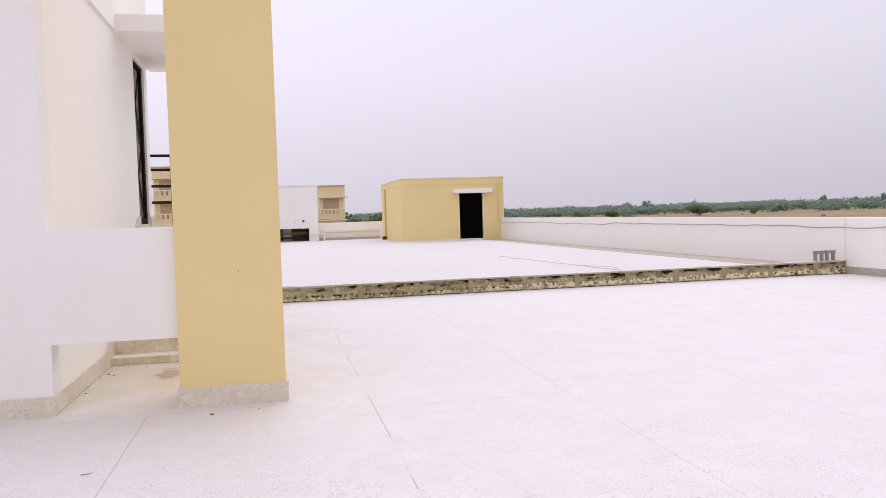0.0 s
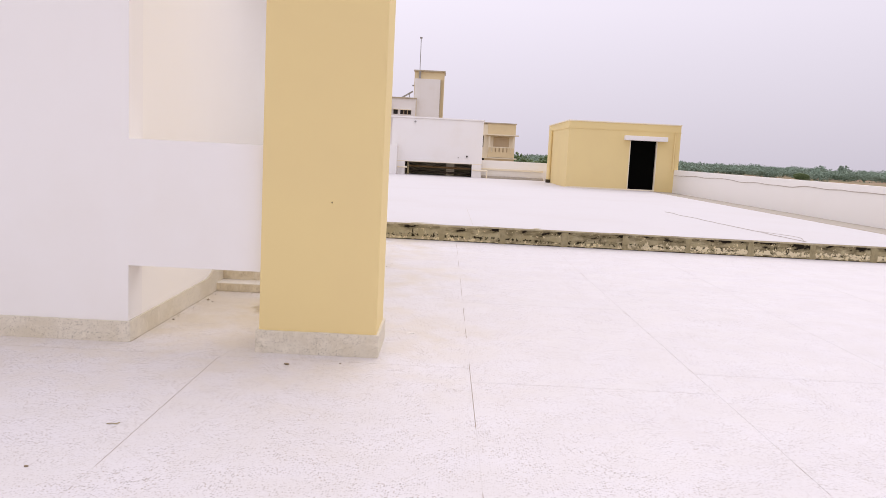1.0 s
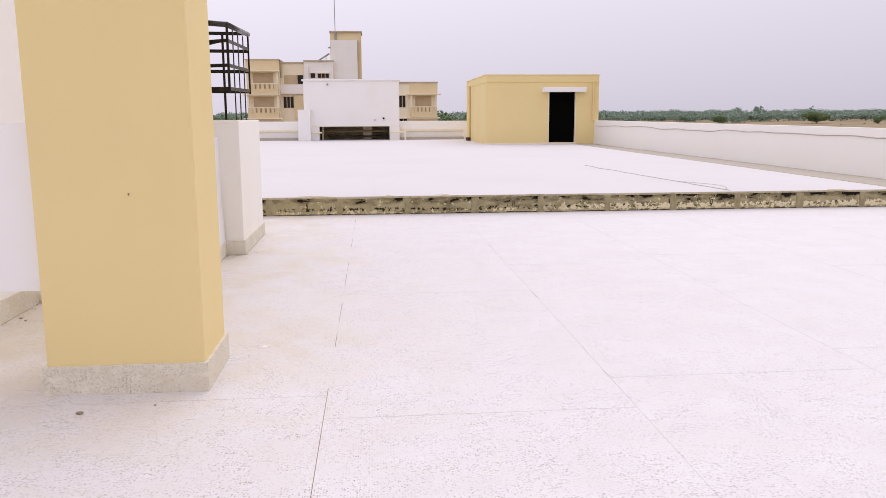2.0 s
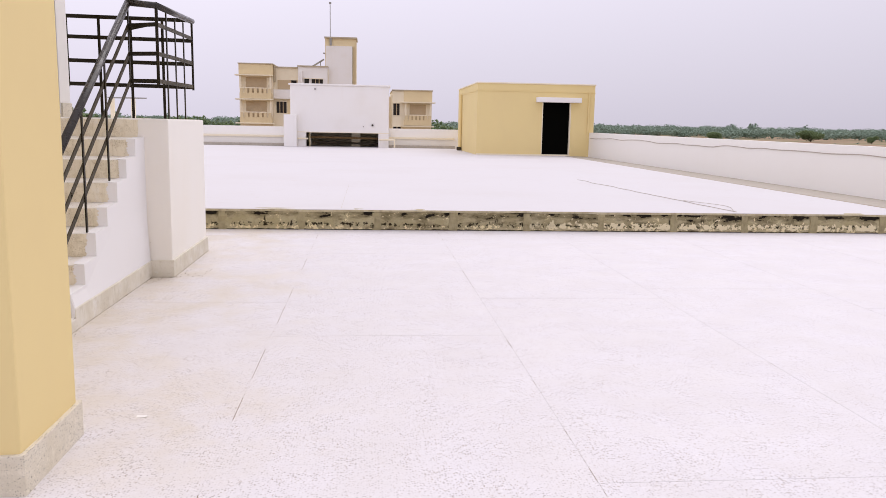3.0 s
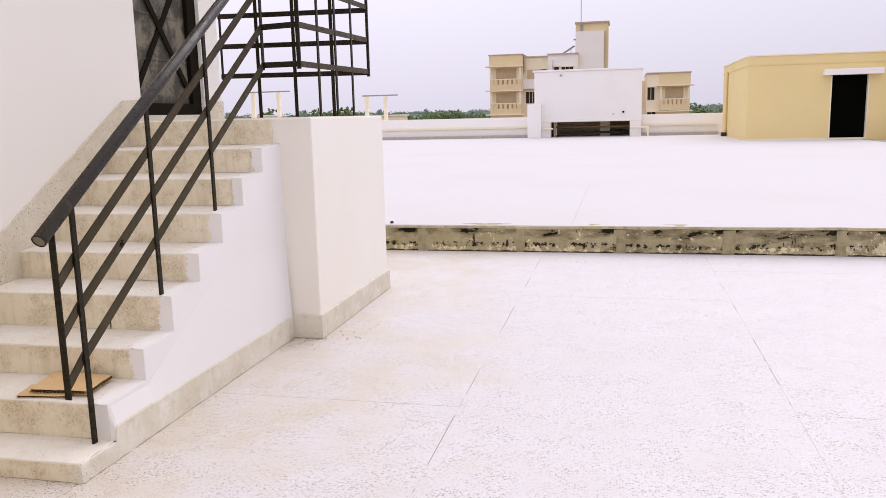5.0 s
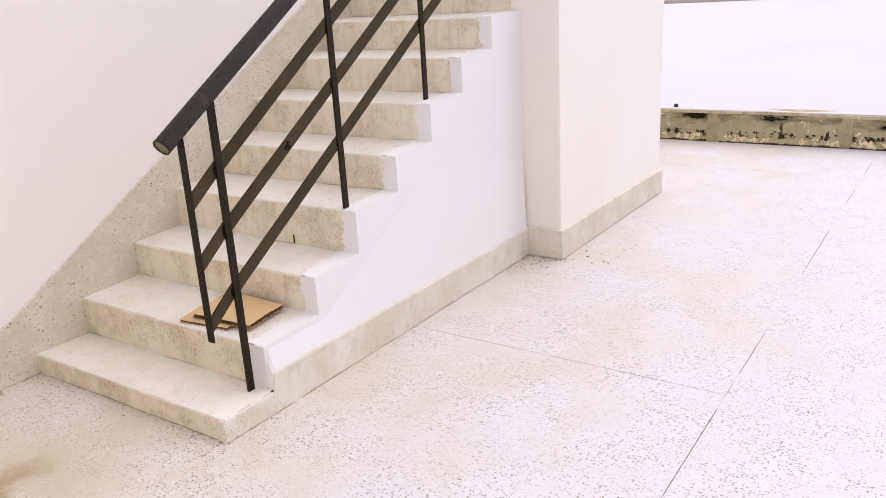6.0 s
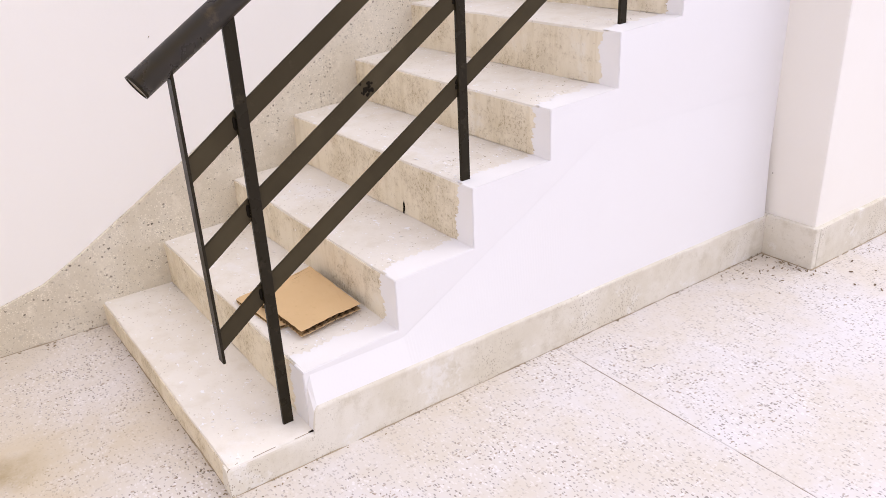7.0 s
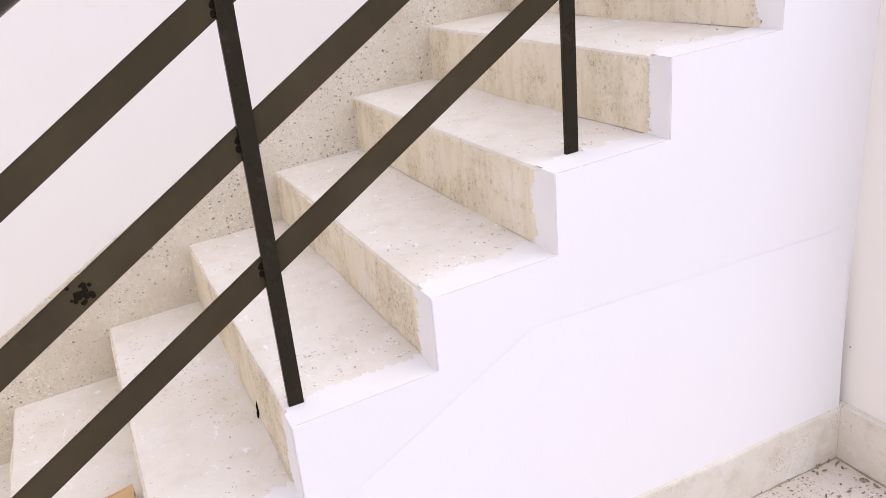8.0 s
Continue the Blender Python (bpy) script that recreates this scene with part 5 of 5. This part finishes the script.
bm = bmesh.new()
dists = [0, 40, 90, 160, 250, 350, 480, 640, 820, 1000, 1300, 1800, 2600, 3800]
rings = []
for d in dists[1:]:
    rings.append([bm.verts.new((math.sin(a) * d, math.cos(a) * d, land(d) + (0.8 * noise.noise((math.sin(a) * d * 0.01, math.cos(a) * d * 0.01, 0)) if d > 250 else 0))) for a in (2 * math.pi * k / 96 for k in range(96))])
centre = bm.verts.new((0, 0, land(0)))
for k in range(96):
    j = (k + 1) % 96
    bm.faces.new((centre, rings[0][j], rings[0][k]))
    for r0, r1 in zip(rings, rings[1:]):
        bm.faces.new((r0[k], r0[j], r1[j], r1[k]))
bmesh.ops.recalc_face_normals(bm, faces=bm.faces)
solid("ground", bm, FIELD, "dry brown and green fields reaching the horizon", "ground", "structure", smooth=True)

ICO_V = [Vector(p) for p in ((1, 0, 0), (-1, 0, 0), (0, 1, 0), (0, -1, 0), (0, 0, 1), (0, 0, -1))]
ICO_F = [(0, 2, 4), (2, 1, 4), (1, 3, 4), (3, 0, 4), (2, 0, 5), (1, 2, 5), (3, 1, 5), (0, 3, 5)]


def clumps(spots, rnd, least=0.5, most=1.35):
    """Small ragged leaf clumps as one vertex and face list: (centre, radius) each."""
    vs, fs = [], []
    for c, r in spots:
        base = len(vs)
        turn = Euler((rnd.random() * 6, rnd.random() * 6, rnd.random() * 6)).to_matrix()
        for p in ICO_V:
            vs.append(c + (turn @ p) * r * rnd.uniform(least, most))
        fs += [[base + i for i in f] for f in ICO_F]
    return vs, fs


def crown_spots(x, y, z, w, h, count, rnd, size, core=0.95):
    """Clump places in an uneven crown made of several lobes."""
    lobes = [(x + rnd.uniform(-0.3, 0.3) * w, y + rnd.uniform(-0.3, 0.3) * w, z + h * rnd.uniform(0.35, 0.8), rnd.uniform(0.22, 0.42)) for _ in range(5)]
    out = [(Vector((lx, ly, lz)), s * h * core) for lx, ly, lz, s in lobes]
    for _ in range(count):
        lx, ly, lz, s = rnd.choice(lobes)
        d = Vector((rnd.gauss(0, 1), rnd.gauss(0, 1), rnd.gauss(0, 0.8))).normalized() * s * rnd.uniform(0.55, 1.12)
        out.append((Vector((lx + d.x * w, ly + d.y * w, lz + d.z * h)), size * rnd.uniform(0.6, 1.3)))
    return out


rnd = random.Random(5)
spots, stems = [], []
for row in range(4):
    for k in range(170):
        a = radians(-62 + 110 * (k + rnd.random()) / 170)
        d = 850 + row * 180 + rnd.uniform(-70, 70) + (110 if a > radians(12) else -110) * (0.6 if row < 2 else 0.2)
        x, y = math.sin(a) * d, math.cos(a) * d
        tall = rnd.uniform(9.5, 11.5) + row * 1.3
        wide = tall * rnd.uniform(2.0, 3.6)
        if rnd.random() < 0.04:
            tall, wide = tall * 1.35, tall * 0.8
        spots += crown_spots(x, y, land(d) - 2.0, wide, tall, 230, rnd, tall * 0.074, 0.8)
for k in range(50):                      # scrub along the field edges
    a = radians(-10 + 58 * rnd.random())
    d = rnd.uniform(420, 860)
    tall = rnd.uniform(0.9, 2.4)
    spots += crown_spots(math.sin(a) * d, math.cos(a) * d, land(d) - 0.4, tall * 1.8, tall, 60, rnd, tall * 0.1, 0.7)
vs, fs = clumps(spots, rnd, 0.65, 1.15)
me = bpy.data.meshes.new("distant_woods")
me.from_pydata(vs, [], fs)
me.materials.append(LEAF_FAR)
me.polygons.foreach_set("use_smooth", [True] * len(me.polygons))
tagged(new("distant_woods", me), "hazy green woods along the horizon", "woods", kind="stuff")


def tree(x, y, tall, wide, seed):
    r = random.Random(seed)
    base = land(math.hypot(x, y)) - 0.2
    t = thing("tree", (x, y, base), "broad dark green tree beyond the roof parapet", "tree", "trees beyond the parapet")
    bm = bmesh.new()
    top = base + tall * 0.55
    bmesh.ops.create_cone(bm, cap_ends=True, segments=8, radius1=0.55, radius2=0.25, depth=top - base, matrix=Matrix.Translation((x, y, (base + top) / 2)))
    for k in range(6):
        a = k * 1.05 + r.random()
        p, q = Vector((x, y, base + tall * r.uniform(0.3, 0.5))), Vector((x + math.cos(a) * wide * 0.33, y + math.sin(a) * wide * 0.33, base + tall * r.uniform(0.55, 0.8)))
        m = Matrix.Translation((p + q) / 2) @ (q - p).to_track_quat("Z", "Y").to_matrix().to_4x4()
        bmesh.ops.create_cone(bm, cap_ends=True, segments=6, radius1=0.22, radius2=0.08, depth=(q - p).length, matrix=m)
    part("trunk", bm, BARK, t)
    vv, ff = clumps(crown_spots(x, y, base + tall * 0.12, wide, tall * 0.95, 2100, r, wide * 0.036, 0.75), r)
    mesh = bpy.data.meshes.new("crown")
    mesh.from_pydata(vv, [], ff)
    mesh.materials.append(LEAF_NEAR)
    mesh.polygons.foreach_set("use_smooth", [True] * len(mesh.polygons))
    ob = new("crown", mesh)
    adopt(ob, t)


rnd = random.Random(11)
for k in range(38):
    a = -50 + 47 * (k + 0.8 * rnd.random()) / 38
    d = rnd.uniform(235, 300)
    tall = rnd.uniform(11.8, 14.2) if a < -22 else rnd.uniform(13.0, 15.0) if a < -17 else rnd.uniform(11.6, 13.2)
    tree(math.sin(radians(a)) * d, math.cos(radians(a)) * d, tall, rnd.uniform(11, 17), 100 + k)
for k in range(5):
    a = radians(2.5 + 5.5 * (k + rnd.random() * 0.5) / 5)
    d = rnd.uniform(215, 250)
    tree(math.sin(a) * d, math.cos(a) * d, rnd.uniform(12.2, 13.4), rnd.uniform(9, 13), 200 + k)
for a, d, tall, wide in ((30.0, 800, 9.5, 17), (33.5, 790, 6.0, 8), (24.0, 815, 6.5, 12)):
    tree(math.sin(radians(a)) * d, math.cos(radians(a)) * d, tall, wide, 300 + int(a))


def house(x, y, w, top, colour):
    h = thing("distant_house", (x, y, GROUND), "small flat-roofed house among the far trees", "house", "houses beyond the parapet")
    part("wall", boxed(x, x + w, y, y + 7, GROUND, top), colour, h)
    part("roof", boxed(x - 0.3, x + w + 0.3, y - 0.3, y + 7.3, top, top + 0.25), WHITE, h)
    for k in range(2):
        wx = x + w * (0.2 + 0.4 * k)
        part("window", boxed(wx, wx + w * 0.2, y - 0.04, y - 0.002, top - 2.0, top - 0.9), GLASS_DARK, h)


house(-88, 150, 7, 1.7, CREAM)
house(-74, 158, 5, 2.0, WHITE)
house(-57, 162, 9, 1.2, WHITE)
house(-47, 160, 4, 1.5, CREAM)


# ---- terrazzo panels and ledge blocks ----
BAYS = [-9.0 + 0.0, -8.62, -6.92, -5.22, -3.52, -1.82, -0.115, 1.462, 3.02, 4.60, 6.18, 7.76, 9.34, EAST - 0.001]
CUTS = {5: [-8.99, -5.2, -1.75, 1.75, 5.212, 8.66, 12.1], 6: [-8.99, -5.5, -2.0, 1.42, 4.885, 7.64, 11.1], 4: [-8.99, -5.2, -1.75, 1.75, 5.212]}
GAP = 0.0017
for k, (x0, x1) in enumerate(zip(BAYS[1:], BAYS[2:]), start=1):
    cuts = CUTS.get(k, [-8.99 + 0.5 * (k % 3)] + [-5.4 + 3.45 * j + 0.4 * (k % 3) for j in range(6)])
    cuts = [SOUTH] + [c for c in cuts if c > SOUTH + 0.3] + [LEDGE - 0.012]
    if k == 4:                            # the bay beside the stair is cast in one with its neighbour
        cuts = [c for c in cuts if c < 5.3]
    for y0, y1 in zip(cuts, cuts[1:]):
        x0 = -3.52 if k == 5 and y0 > 5.2 else BAYS[k]
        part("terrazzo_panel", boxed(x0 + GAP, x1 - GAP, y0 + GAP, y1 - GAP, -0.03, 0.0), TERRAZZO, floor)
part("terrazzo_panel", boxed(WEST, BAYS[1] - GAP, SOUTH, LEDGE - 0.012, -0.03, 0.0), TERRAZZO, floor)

ledge = thing("ledge", (0, LEDGE, 0), "weathered concrete block ledge streaked with black mould", "ledge", kind="structure")
part("core", boxed(WEST, EAST, LEDGE + 0.02, LEDGE + 0.14, -0.003, UP - 0.026), MORTAR, ledge)
rnd = random.Random(3)
cap = boxed(WEST, EAST, LEDGE - 0.014, LEDGE + 0.16, UP - 0.024, UP)
bmesh.ops.subdivide_edges(cap, edges=[e for e in cap.edges if abs(e.verts[0].co.x - e.verts[1].co.x) > 1], cuts=160, use_grid_fill=True)
part("screed_edge", roughen(cap, 2.3, 0.012), SCREED, ledge, "tan cement screed edge")
wash = boxed(WEST, EAST, LEDGE + 0.015, LEDGE + 0.17, UP - 0.02, UP + 0.003)
part("lime_wash", wash, ROOF, ledge)
x = -6.50
while x < EAST - 0.15:
    w = 0.95 + rnd.uniform(-0.03, 0.03)
    x1 = min(x + w, EAST - 0.01)
    bm = boxed(x, x1, LEDGE - 0.004 + rnd.uniform(-0.006, 0.006), LEDGE + 0.03, -0.002, UP - 0.0255)
    bmesh.ops.subdivide_edges(bm, edges=[e for e in bm.edges if abs(e.verts[0].co.x - e.verts[1].co.x) > 0.1], cuts=5, use_grid_fill=True)
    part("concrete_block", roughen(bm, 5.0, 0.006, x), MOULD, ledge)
    if x1 < EAST - 0.2:
        bm = boxed(x1 - 0.004 - 0.02 * rnd.random(), x1 + 0.080 + 0.02 * rnd.random(), LEDGE - 0.009, LEDGE + 0.03, -0.002, UP - 0.0255, bevel=0.004)
        bmesh.ops.subdivide_edges(bm, edges=[e for e in bm.edges if abs(e.verts[0].co.z - e.verts[1].co.z) > 0.1], cuts=6, use_grid_fill=True)
        part("mortar_joint", roughen(bm, 13.0, 0.016, x), MORTAR, ledge)
    x = x1 + 0.076
